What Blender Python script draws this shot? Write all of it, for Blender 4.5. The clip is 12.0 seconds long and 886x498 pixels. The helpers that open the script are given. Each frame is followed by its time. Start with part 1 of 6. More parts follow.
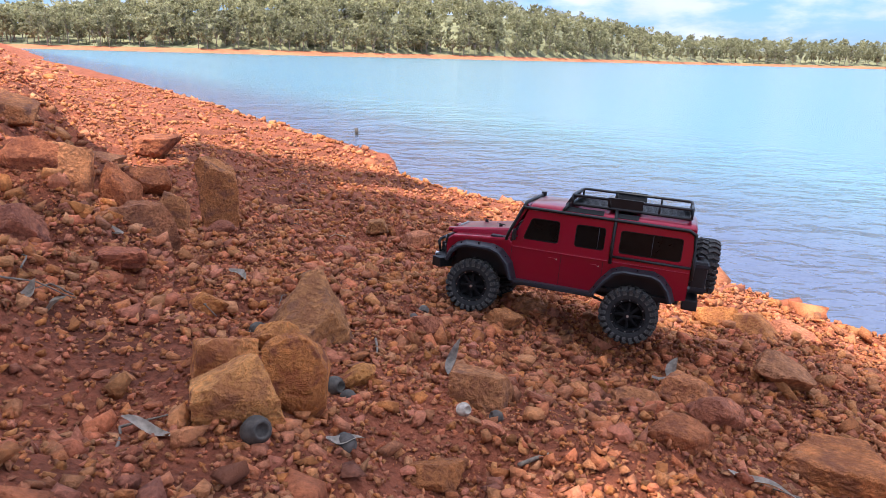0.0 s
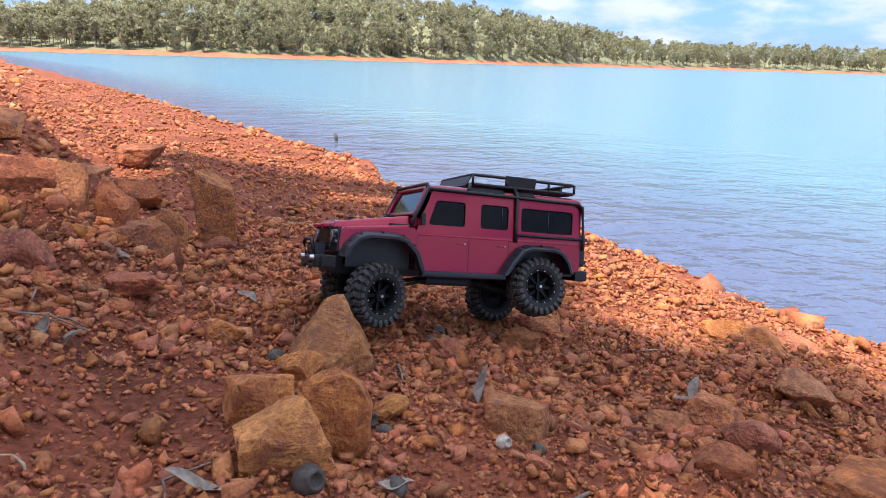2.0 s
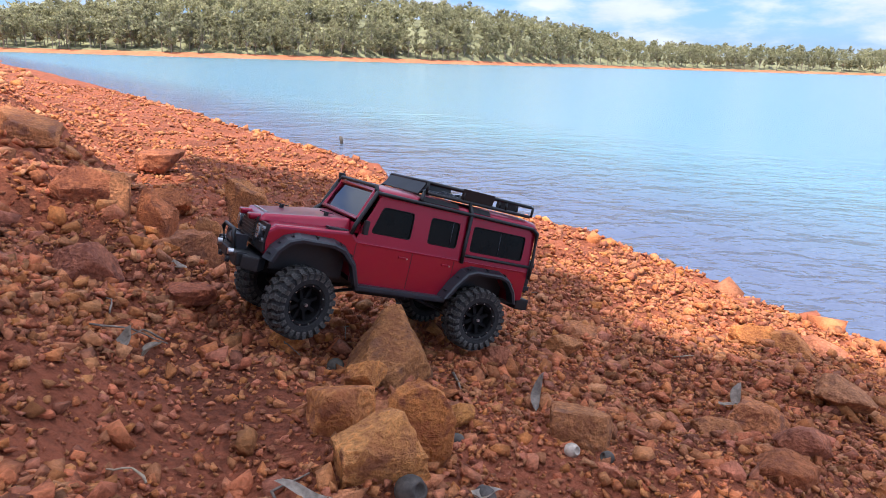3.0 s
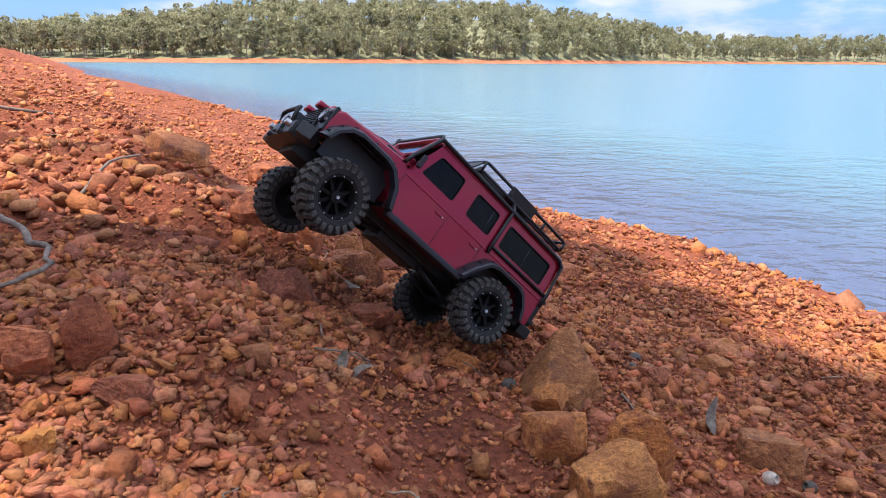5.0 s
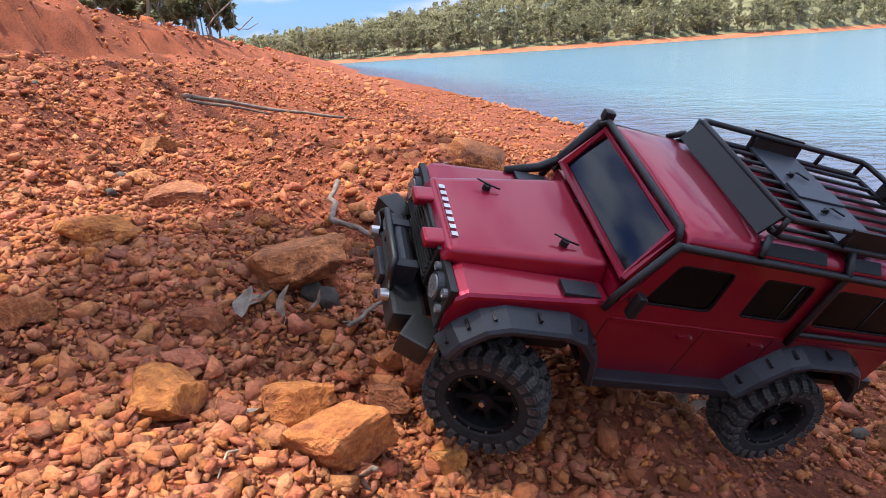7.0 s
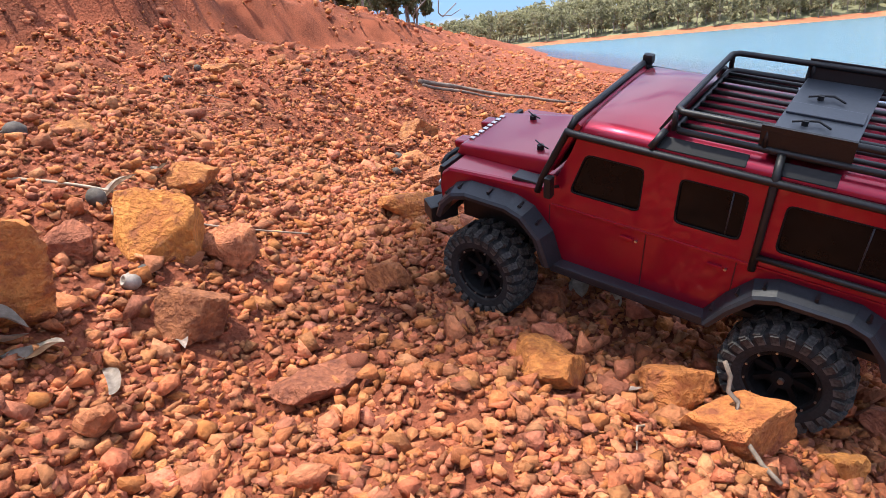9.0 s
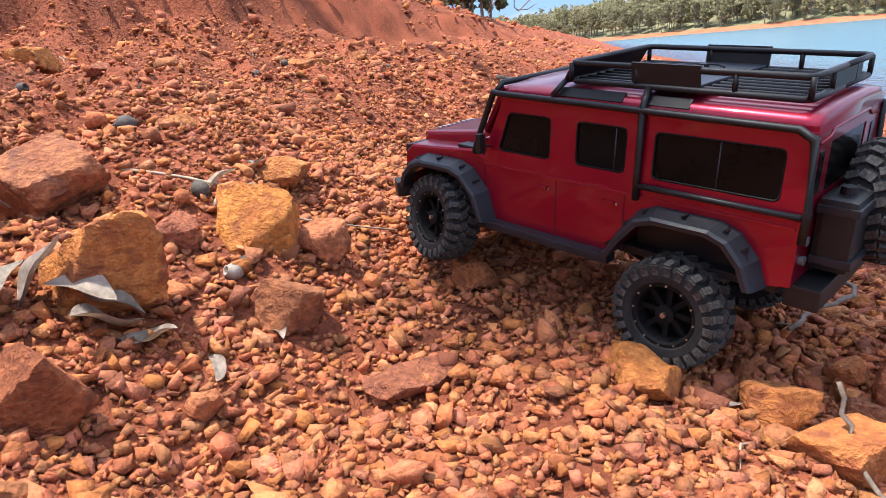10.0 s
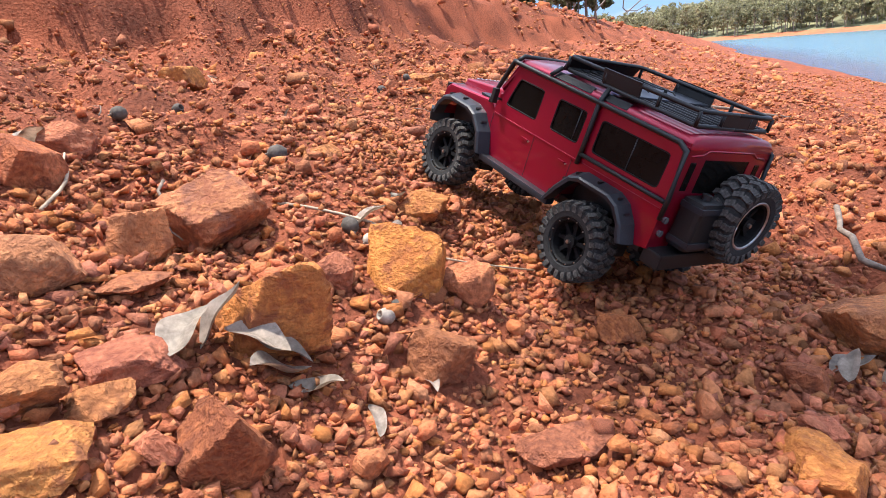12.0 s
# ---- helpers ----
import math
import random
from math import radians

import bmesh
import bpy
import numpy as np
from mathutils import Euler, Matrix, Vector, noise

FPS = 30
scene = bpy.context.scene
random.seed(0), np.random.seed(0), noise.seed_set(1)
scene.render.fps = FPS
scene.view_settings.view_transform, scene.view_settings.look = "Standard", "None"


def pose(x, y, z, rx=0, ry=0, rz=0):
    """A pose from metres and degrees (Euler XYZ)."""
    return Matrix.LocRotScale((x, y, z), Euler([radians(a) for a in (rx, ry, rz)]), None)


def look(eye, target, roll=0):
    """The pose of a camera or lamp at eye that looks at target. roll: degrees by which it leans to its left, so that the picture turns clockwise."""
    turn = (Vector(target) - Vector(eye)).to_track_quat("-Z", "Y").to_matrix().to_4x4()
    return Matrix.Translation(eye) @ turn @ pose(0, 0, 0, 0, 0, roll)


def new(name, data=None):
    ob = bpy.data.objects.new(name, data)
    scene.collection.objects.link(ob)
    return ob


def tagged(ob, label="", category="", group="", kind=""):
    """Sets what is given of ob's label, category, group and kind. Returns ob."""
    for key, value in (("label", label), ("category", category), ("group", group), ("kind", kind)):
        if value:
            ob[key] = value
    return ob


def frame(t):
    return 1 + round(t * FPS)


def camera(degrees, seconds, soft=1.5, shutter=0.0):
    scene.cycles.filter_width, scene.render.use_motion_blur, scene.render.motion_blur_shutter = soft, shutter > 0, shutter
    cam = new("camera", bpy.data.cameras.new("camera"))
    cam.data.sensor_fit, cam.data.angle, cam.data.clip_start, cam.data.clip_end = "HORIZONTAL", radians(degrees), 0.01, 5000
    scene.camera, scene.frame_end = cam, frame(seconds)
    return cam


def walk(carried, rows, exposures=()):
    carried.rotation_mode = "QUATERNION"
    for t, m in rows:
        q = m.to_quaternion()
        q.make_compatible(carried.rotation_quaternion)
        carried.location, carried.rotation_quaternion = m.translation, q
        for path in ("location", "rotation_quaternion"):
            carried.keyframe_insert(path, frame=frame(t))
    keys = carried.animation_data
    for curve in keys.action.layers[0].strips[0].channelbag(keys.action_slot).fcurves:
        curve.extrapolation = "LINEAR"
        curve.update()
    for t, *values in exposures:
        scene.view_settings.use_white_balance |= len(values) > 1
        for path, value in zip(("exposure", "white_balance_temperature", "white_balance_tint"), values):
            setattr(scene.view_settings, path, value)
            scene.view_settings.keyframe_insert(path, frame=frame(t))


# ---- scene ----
cam = camera(69.0, 12.0, soft=0.7, shutter=0.0)
METRES, EYE, TILT, LEAN, TURN = 0.93, 0.87, -16.6, -1.4, 0.0
ROWS = [
    (0.0, 0.0, 0.0, 0.0, 0.0, 0.0, -0.0),
    (0.5, 0.0064, 0.019, 0.0043, -0.64, 0.11, 0.16),
    (1.0, -0.0202, 0.0268, 0.0199, -1.27, 0.18, 0.3),
    (1.5, -0.0507, 0.0302, 0.0331, -1.82, 0.21, 0.42),
    (2.0, -0.0929, 0.0351, 0.0359, -2.34, 0.27, 0.51),
    (2.5, -0.1469, 0.0264, 0.0462, -2.7, 0.3, 0.61),
    (4.5, -0.3655, -0.0109, 0.0814, -2.29, 0.38, 0.74),
    (5.0, -0.4173, -0.023, 0.1016, 2.42, 0.4, 0.49),
    (5.5, -0.471, -0.029, 0.1189, 8.68, 0.19, 0.05),
    (6.0, -0.5111, -0.0315, 0.1417, 14.97, -0.23, -0.52),
    (6.5, -0.5329, -0.0347, 0.1516, 19.67, -0.63, -1.11),
    (8.5, -0.7139, -0.1623, 0.1557, 34.66, -2.49, -3.82),
    (9.0, -0.744, -0.1846, 0.1462, 39.12, -3.25, -4.6),
    (9.5, -0.7543, -0.1891, 0.1462, 42.52, -3.82, -5.48),
    (10.0, -0.7684, -0.2075, 0.1507, 45.08, -4.29, -6.24),
    (10.5, -0.7884, -0.2263, 0.1587, 47.43, -4.73, -6.91),
    (11.0, -0.8038, -0.2337, 0.1714, 49.52, -5.13, -7.53),
    (11.5, -0.8223, -0.2453, 0.188, 51.51, -5.45, -8.13),
    (12.0, -0.8405, -0.2654, 0.2075, 53.22, -5.53, -8.62),
]
EXPOSURES = [(0.0, 1.12), (2.5, 1.07), (5.0, 0.95), (6.7, 0.9), (8.3, 0.95), (9.5, 1.08), (12.0, 1.12)]
walk(cam, [(t, pose(0, 0, EYE, TILT, LEAN, TURN) @ pose(METRES * x, METRES * y, METRES * z, 90 + pitch, roll, yaw)) for t, x, y, z, yaw, pitch, roll in ROWS],
     exposures=EXPOSURES)

# ---- sky and sun ----
SUN_AZ = radians(238)       # turn of the sun, from +y towards +x: high over the uphill side
SUN_EL = radians(73)
world = bpy.data.worlds.new("sky")
scene.world = world
world.use_nodes = True
wt = world.node_tree
wt.nodes.clear()


def link_nodes(tree, a, out, b, inp):
    tree.links.new(a.outputs[out], b.inputs[inp])


w_out = wt.nodes.new("ShaderNodeOutputWorld")
w_bg = wt.nodes.new("ShaderNodeBackground")
w_sky = wt.nodes.new("ShaderNodeTexSky")
w_sky.sky_type, w_sky.sun_disc = "NISHITA", False
w_sky.sun_elevation, w_sky.sun_rotation = SUN_EL, SUN_AZ
w_tc = wt.nodes.new("ShaderNodeTexCoord")
w_map = wt.nodes.new("ShaderNodeMapping")
w_map.inputs["Scale"].default_value = (1.0, 1.0, 3.2)
w_noise = wt.nodes.new("ShaderNodeTexNoise")
w_noise.inputs["Scale"].default_value, w_noise.inputs["Detail"].default_value = 4.6, 8.0
w_noise.inputs["Roughness"].default_value = 0.56
w_ramp = wt.nodes.new("ShaderNodeMapRange")
w_ramp.interpolation_type = "SMOOTHSTEP"
w_ramp.inputs[1].default_value, w_ramp.inputs[2].default_value = 0.44, 0.61
w_cloud = wt.nodes.new("ShaderNodeTexNoise")
w_cloud.inputs["Scale"].default_value, w_cloud.inputs["Detail"].default_value = 7.0, 5.0
w_shade = wt.nodes.new("ShaderNodeMix")
w_shade.data_type = "RGBA"
w_shade.inputs[6].default_value, w_shade.inputs[7].default_value = (2.1, 2.6, 3.9, 1), (4.2, 4.5, 5.2, 1)
w_mix = wt.nodes.new("ShaderNodeMix")
w_mix.data_type = "RGBA"
w_gain = wt.nodes.new("ShaderNodeMix")
w_gain.data_type, w_gain.blend_type = "RGBA", "MULTIPLY"
w_gain.inputs[0].default_value = 1.0
w_gain.inputs[7].default_value = (0.36, 0.52, 0.90, 1)
link_nodes(wt, w_tc, "Generated", w_map, 0)
link_nodes(wt, w_map, 0, w_noise, 0)
link_nodes(wt, w_map, 0, w_cloud, 0)
w_sep = wt.nodes.new("ShaderNodeSeparateXYZ")
w_rise = wt.nodes.new("ShaderNodeMath")
w_rise.operation, w_rise.inputs[1].default_value = "MULTIPLY_ADD", 0.13      # cloud thickens overhead
link_nodes(wt, w_tc, "Generated", w_sep, 0)
link_nodes(wt, w_sep, "Z", w_rise, 0)
link_nodes(wt, w_noise, 0, w_rise, 2)
link_nodes(wt, w_rise, 0, w_ramp, 0)
link_nodes(wt, w_cloud, 0, w_shade, 0)
link_nodes(wt, w_sky, 0, w_gain, 6)
link_nodes(wt, w_ramp, 0, w_mix, 0)
link_nodes(wt, w_gain, 2, w_mix, 6)
w_thin = wt.nodes.new("ShaderNodeMapRange")        # high cloud is brighter
w_thin.inputs[1].default_value, w_thin.inputs[2].default_value = 0.12, 0.9
w_thin.inputs[3].default_value, w_thin.inputs[4].default_value = 1.0, 2.4
w_bright = wt.nodes.new("ShaderNodeVectorMath")
w_bright.operation = "SCALE"
link_nodes(wt, w_sep, "Z", w_thin, 0)
link_nodes(wt, w_shade, 2, w_bright, 0)
link_nodes(wt, w_thin, 0, w_bright, "Scale")
link_nodes(wt, w_bright, 0, w_mix, 7)
link_nodes(wt, w_mix, 2, w_bg, 0)
link_nodes(wt, w_bg, 0, w_out, 0)
w_bg.inputs[1].default_value = 0.13

sun_dir = Vector((math.sin(SUN_AZ) * math.cos(SUN_EL), math.cos(SUN_AZ) * math.cos(SUN_EL), math.sin(SUN_EL)))
sun = new("sun", bpy.data.lights.new("sun", "SUN"))
sun.data.energy, sun.data.angle, sun.data.color = 4.5, radians(1.6), (1.0, 0.95, 0.87)
sun.matrix_world = look(sun_dir * 50, (0, 0, 0))

# ---- materials ----
def material(name, base, rough=0.8, metal=0.0, spread=0.25, scale=8.0, bump=0.3, bump_scale=60.0, dark=None, island=0.0, per_object=0.0,
             spec=0.4, coat=0.0, trans=0.0, coords="Object", distance=0.004, detail=8.0, leafy=0.0, patch=None, crags=0.0):
    """A surface with colour that drifts at two scales, wear in its gloss and a fine relief."""
    m = bpy.data.materials.new(name)
    m.use_nodes = True
    t = m.node_tree
    b = t.nodes["Principled BSDF"]
    tc = t.nodes.new("ShaderNodeTexCoord")
    n1 = t.nodes.new("ShaderNodeTexNoise")
    n1.inputs["Scale"].default_value, n1.inputs["Detail"].default_value = scale, 4.0
    n2 = t.nodes.new("ShaderNodeTexNoise")
    n2.inputs["Scale"].default_value, n2.inputs["Detail"].default_value = bump_scale, detail
    n2.inputs["Roughness"].default_value = 0.6
    link_nodes(t, tc, coords, n1, 0)
    link_nodes(t, tc, coords, n2, 0)
    add = t.nodes.new("ShaderNodeMath")
    add.operation = "ADD"
    link_nodes(t, n1, 0, add, 0)
    link_nodes(t, n2, 0, add, 1)
    half = t.nodes.new("ShaderNodeMath")
    half.operation, half.inputs[1].default_value = "MULTIPLY", 0.5
    link_nodes(t, add, 0, half, 0)
    ramp = t.nodes.new("ShaderNodeValToRGB")
    low = dark or tuple(c * (1 - spread) for c in base)
    high = tuple(min(1, c * (1 + spread)) for c in base)
    e = ramp.color_ramp.elements
    e[0].position, e[0].color = 0.40, (*low, 1)
    e[1].position, e[1].color = 0.60, (*high, 1)
    mid = ramp.color_ramp.elements.new(0.5)
    mid.color = (*base, 1)
    link_nodes(t, half, 0, ramp, 0)
    colour, slot = ramp, 0
    if patch:                      # blotches of another crust
        tone, size = patch
        n3 = t.nodes.new("ShaderNodeTexNoise")
        n3.inputs["Scale"].default_value, n3.inputs["Detail"].default_value = size, 7.0
        n3.inputs["Roughness"].default_value = 0.62
        link_nodes(t, tc, coords, n3, 0)
        cover = t.nodes.new("ShaderNodeMapRange")
        cover.inputs[1].default_value, cover.inputs[2].default_value = 0.52, 0.62
        link_nodes(t, n3, 0, cover, 0)
        blend = t.nodes.new("ShaderNodeMix")
        blend.data_type = "RGBA"
        blend.inputs[7].default_value = (*tone, 1)
        link_nodes(t, cover, 0, blend, 0)
        link_nodes(t, colour, slot, blend, 6)
        colour, slot = blend, 2
    for amount, node_type, out in ((island, "ShaderNodeNewGeometry", "Random Per Island"), (per_object, "ShaderNodeObjectInfo", "Random")):
        if amount:
            src = t.nodes.new(node_type)
            hs = t.nodes.new("ShaderNodeHueSaturation")
            for socket, lo, hi, mult in (("Value", 1 - amount, 1 + amount * 0.9, 1.0), ("Hue", 0.5 - amount * 0.022, 0.5 + amount * 0.04, 7.31), ("Saturation", 1 - amount * 0.22, 1 + amount * 0.1, 3.77)):
                mul = t.nodes.new("ShaderNodeMath")
                mul.operation, mul.inputs[1].default_value = "MULTIPLY", mult
                fr = t.nodes.new("ShaderNodeMath")
                fr.operation = "FRACT"
                mr = t.nodes.new("ShaderNodeMapRange")
                mr.inputs[3].default_value, mr.inputs[4].default_value = lo, hi
                link_nodes(t, src, out, mul, 0)
                link_nodes(t, mul, 0, fr, 0)
                link_nodes(t, fr, 0, mr, 0)
                link_nodes(t, mr, 0, hs, socket)
            link_nodes(t, colour, slot, hs, "Color")
            colour, slot = hs, 0
    link_nodes(t, colour, slot, b, "Base Color")
    rr = t.nodes.new("ShaderNodeMapRange")
    rr.inputs[3].default_value, rr.inputs[4].default_value = max(0.02, rough * 0.82), min(1, rough * 1.15)
    link_nodes(t, n1, 0, rr, 0)
    link_nodes(t, rr, 0, b, "Roughness")
    b.inputs["Metallic"].default_value = metal
    b.inputs["Specular IOR Level"].default_value = spec
    b.inputs["Coat Weight"].default_value = coat
    b.inputs["Coat Roughness"].default_value = 0.06
    b.inputs["Transmission Weight"].default_value = trans
    if bump:
        bp = t.nodes.new("ShaderNodeBump")
        bp.inputs["Strength"].default_value, bp.inputs["Distance"].default_value = bump, distance
        relief = n2
        if crags:                  # broken steps and cracks of the fractured stone
            n4 = t.nodes.new("ShaderNodeTexNoise")
            n4.inputs["Scale"].default_value, n4.inputs["Detail"].default_value = crags, 6.0
            n4.inputs["Roughness"].default_value, n4.inputs["Distortion"].default_value = 0.7, 0.8
            link_nodes(t, tc, coords, n4, 0)
            edge = t.nodes.new("ShaderNodeMath")
            edge.operation, edge.inputs[1].default_value = "SUBTRACT", 0.5
            fold = t.nodes.new("ShaderNodeMath")
            fold.operation = "ABSOLUTE"
            relief = t.nodes.new("ShaderNodeMath")
            relief.operation, relief.inputs[1].default_value = "MULTIPLY_ADD", 1.6
            link_nodes(t, n4, 0, edge, 0)
            link_nodes(t, edge, 0, fold, 0)
            link_nodes(t, fold, 0, relief, 0)
            link_nodes(t, n2, 0, relief, 2)
        link_nodes(t, relief, 0, bp, "Height")
        link_nodes(t, bp, 0, b, "Normal")
    if leafy:                      # leaves let part of the light through
        thin = t.nodes.new("ShaderNodeBsdfTranslucent")
        both = t.nodes.new("ShaderNodeMixShader")
        both.inputs[0].default_value = leafy
        link_nodes(t, colour, slot, thin, "Color")
        link_nodes(t, b, 0, both, 1)
        link_nodes(t, thin, 0, both, 2)
        link_nodes(t, both, 0, t.nodes["Material Output"], 0)
    return m


# red soil, its base darkened to carry the shade between the stones
EARTH = material("red_earth", (0.235, 0.069, 0.035), rough=0.95, spread=0.4, scale=4.0, bump=1.0, bump_scale=85.0, distance=0.02, spec=0.15, detail=12.0)
GRAVEL = material("laterite_gravel", (0.40, 0.126, 0.051), rough=0.9, spread=0.3, scale=25.0, bump=0.9, bump_scale=170.0, distance=0.006, island=0.34, spec=0.25)
STONE = material("laterite_stone", (0.40, 0.124, 0.050), rough=0.9, spread=0.3, scale=25.0, bump=0.9, bump_scale=170.0, distance=0.006, per_object=0.34, spec=0.25)
# rock dark tones: the stone's own brown blotches, plus shade painted into its pits
ROCK = material("ironstone_rock", (0.46, 0.148, 0.060), rough=0.92, dark=(0.30, 0.090, 0.040), spread=0.42, scale=18.0, bump=1.0, bump_scale=130.0, distance=0.014, per_object=0.28, spec=0.25, patch=((0.27, 0.086, 0.043), 26.0), crags=22.0)
ROCK_OCHRE = material("ochre_rock", (0.58, 0.215, 0.060), rough=0.92, dark=(0.44, 0.138, 0.045), spread=0.4, scale=18.0, bump=1.0, bump_scale=130.0, distance=0.014, per_object=0.16, spec=0.25, patch=((0.33, 0.105, 0.045), 30.0), crags=22.0)
ROCK_BROWN = material("brown_rock", (0.46, 0.175, 0.066), rough=0.92, dark=(0.32, 0.110, 0.048), spread=0.4, scale=16.0, bump=1.0, bump_scale=130.0, distance=0.014, per_object=0.18, spec=0.25, patch=((0.27, 0.105, 0.058), 24.0), crags=22.0)
LEAF_DRY = material("dry_gum_leaf", (0.40, 0.325, 0.265), rough=0.7, spread=0.3, scale=30.0, bump=0.3, bump_scale=150.0, distance=0.001, per_object=0.25)
WOOD = material("weathered_stick", (0.17, 0.128, 0.098), rough=0.85, spread=0.4, scale=30.0, bump=0.7, bump_scale=140.0, distance=0.002)
STRAW = material("dry_straw", (0.34, 0.26, 0.18), rough=0.8, spread=0.35, scale=40.0, bump=0.4, bump_scale=150.0, distance=0.001)
NUT = material("gum_nut", (0.070, 0.056, 0.045), rough=0.8, spread=0.4, scale=40.0, bump=0.5, bump_scale=200.0, distance=0.001, per_object=0.3)
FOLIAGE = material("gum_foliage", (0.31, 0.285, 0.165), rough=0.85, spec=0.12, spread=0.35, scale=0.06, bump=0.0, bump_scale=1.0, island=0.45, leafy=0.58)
FOLIAGE_NEAR = material("bush_foliage", (0.16, 0.165, 0.075), rough=0.65, spread=0.35, scale=2.0, bump=0.0, bump_scale=10.0, island=0.4, leafy=0.35)
BARK = material("pale_bark", (0.30, 0.25, 0.20), rough=0.9, spread=0.4, scale=0.8, bump=0.4, bump_scale=12.0, distance=0.02)
FAR_SOIL = material("far_red_soil", (0.34, 0.115, 0.052), rough=0.95, spread=0.25, scale=0.08, bump=0.0, bump_scale=0.6)
FAR_FLOOR = material("forest_floor", (0.15, 0.145, 0.075), rough=0.95, spread=0.35, scale=0.03, bump=0.0, bump_scale=0.3)


def water_material():
    """Silty lake water: turquoise offshore, clearer and bluer along the bank, broken by wind ripples."""
    m = bpy.data.materials.new("lake_water")
    m.use_nodes = True
    t = m.node_tree
    b = t.nodes["Principled BSDF"]
    b.inputs["Specular IOR Level"].default_value = 0.32
    b.inputs["IOR"].default_value = 1.33
    tc = t.nodes.new("ShaderNodeTexCoord")
    away = t.nodes.new("ShaderNodeVectorMath")
    away.operation = "DOT_PRODUCT"
    away.inputs[1].default_value = (0.84, 0.54, 0)
    link_nodes(t, tc, "Object", away, 0)
    far = t.nodes.new("ShaderNodeMapRange")
    far.interpolation_type = "SMOOTHSTEP"
    far.inputs[1].default_value, far.inputs[2].default_value = 2.6, 6.2
    link_nodes(t, away, "Value", far, 0)
    tint = t.nodes.new("ShaderNodeMix")
    tint.data_type = "RGBA"
    tint.inputs[6].default_value, tint.inputs[7].default_value = (0.078, 0.096, 0.155, 1), (0.090, 0.180, 0.215, 1)
    link_nodes(t, far, 0, tint, 0)
    link_nodes(t, tint, 2, b, "Base Color")
    chop = t.nodes.new("ShaderNodeMapRange")           # ripples too fine to see blur what the far water mirrors
    chop.inputs[1].default_value, chop.inputs[2].default_value = 2.6, 8.0
    chop.inputs[3].default_value, chop.inputs[4].default_value = 0.09, 0.20
    link_nodes(t, away, "Value", chop, 0)
    link_nodes(t, chop, 0, b, "Roughness")
    heights = []
    for scale, stretch, amount, turn in ((0.7, 1.5, 0.8, 24), (2.1, 1.4, 0.55, -18), (4.6, 1.5, 0.36, 20), (11.0, 1.3, 0.14, 0)):
        mp = t.nodes.new("ShaderNodeMapping")
        mp.inputs["Rotation"].default_value = (0, 0, radians(turn))
        mp.inputs["Scale"].default_value = (1, stretch, 1)
        n = t.nodes.new("ShaderNodeTexNoise")
        n.inputs["Scale"].default_value, n.inputs["Detail"].default_value = scale, 2.0
        n.inputs["Distortion"].default_value = 0.6
        mul = t.nodes.new("ShaderNodeMath")
        mul.operation, mul.inputs[1].default_value = "MULTIPLY", amount
        link_nodes(t, tc, "Object", mp, 0)
        link_nodes(t, mp, 0, n, 0)
        link_nodes(t, n, 0, mul, 0)
        heights.append(mul)
    total = heights[0]
    for h in heights[1:]:
        s = t.nodes.new("ShaderNodeMath")
        link_nodes(t, total, 0, s, 0)
        link_nodes(t, h, 0, s, 1)
        total = s
    bp = t.nodes.new("ShaderNodeBump")
    bp.inputs["Distance"].default_value = 0.14
    calm = t.nodes.new("ShaderNodeMapRange")          # the wind ruffles the water along this shore, less farther out
    calm.inputs[1].default_value, calm.inputs[2].default_value = 2.8, 7.5
    calm.inputs[3].default_value, calm.inputs[4].default_value = 0.95, 0.06
    link_nodes(t, away, "Value", calm, 0)
    link_nodes(t, calm, 0, bp, "Strength")
    link_nodes(t, total, 0, bp, "Height")
    link_nodes(t, bp, 0, b, "Normal")
    return m


WATER = water_material()
PAINT = material("metallic_red_paint", (0.265, 0.0045, 0.025), rough=0.34, metal=0.6, spread=0.06, scale=5.0, bump=0.02, bump_scale=900.0, coat=0.5, distance=0.0005)
PAINT_SEAM = material("dark_red_seam", (0.06, 0.002, 0.008), rough=0.6, spread=0.2, scale=30.0, bump=0.05, bump_scale=300.0, distance=0.0004)
BLACK = material("black_plastic", (0.007, 0.0073, 0.008), rough=0.48, spread=0.3, scale=30.0, bump=0.1, bump_scale=500.0, distance=0.0005)
BLUEBLACK = material("faded_black_plastic", (0.013, 0.015, 0.020), rough=0.45, spread=0.25, scale=30.0, bump=0.12, bump_scale=400.0, distance=0.0005)
RUBBER = material("tyre_rubber", (0.014, 0.0135, 0.0135), rough=0.85, spread=0.5, scale=45.0, bump=0.15, bump_scale=300.0, distance=0.0006)
TREAD = material("dusty_tread", (0.050, 0.046, 0.042), rough=0.8, spread=0.6, scale=60.0, bump=0.3, bump_scale=300.0, distance=0.0008)
GLASS = material("smoked_window", (0.005, 0.0045, 0.004), rough=0.16, spread=0.3, scale=12.0, bump=0.0, bump_scale=50.0, spec=0.13)
# rougher than the other panes, so that the sun leaves no glint
ROOF_GLASS = material("matt_roof_window", (0.006, 0.006, 0.0065), rough=0.5, spread=0.3, scale=30.0, bump=0.05, bump_scale=300.0, distance=0.0004, spec=0.25)
SCREEN = material("windscreen_tint", (0.003, 0.004, 0.008), rough=0.05, spread=0.1, scale=20.0, bump=0.0, bump_scale=50.0, spec=0.38)
CHROME = material("scuffed_metal", (0.5, 0.5, 0.5), rough=0.35, metal=1.0, spread=0.15, scale=60.0, bump=0.1, bump_scale=400.0, distance=0.0004)
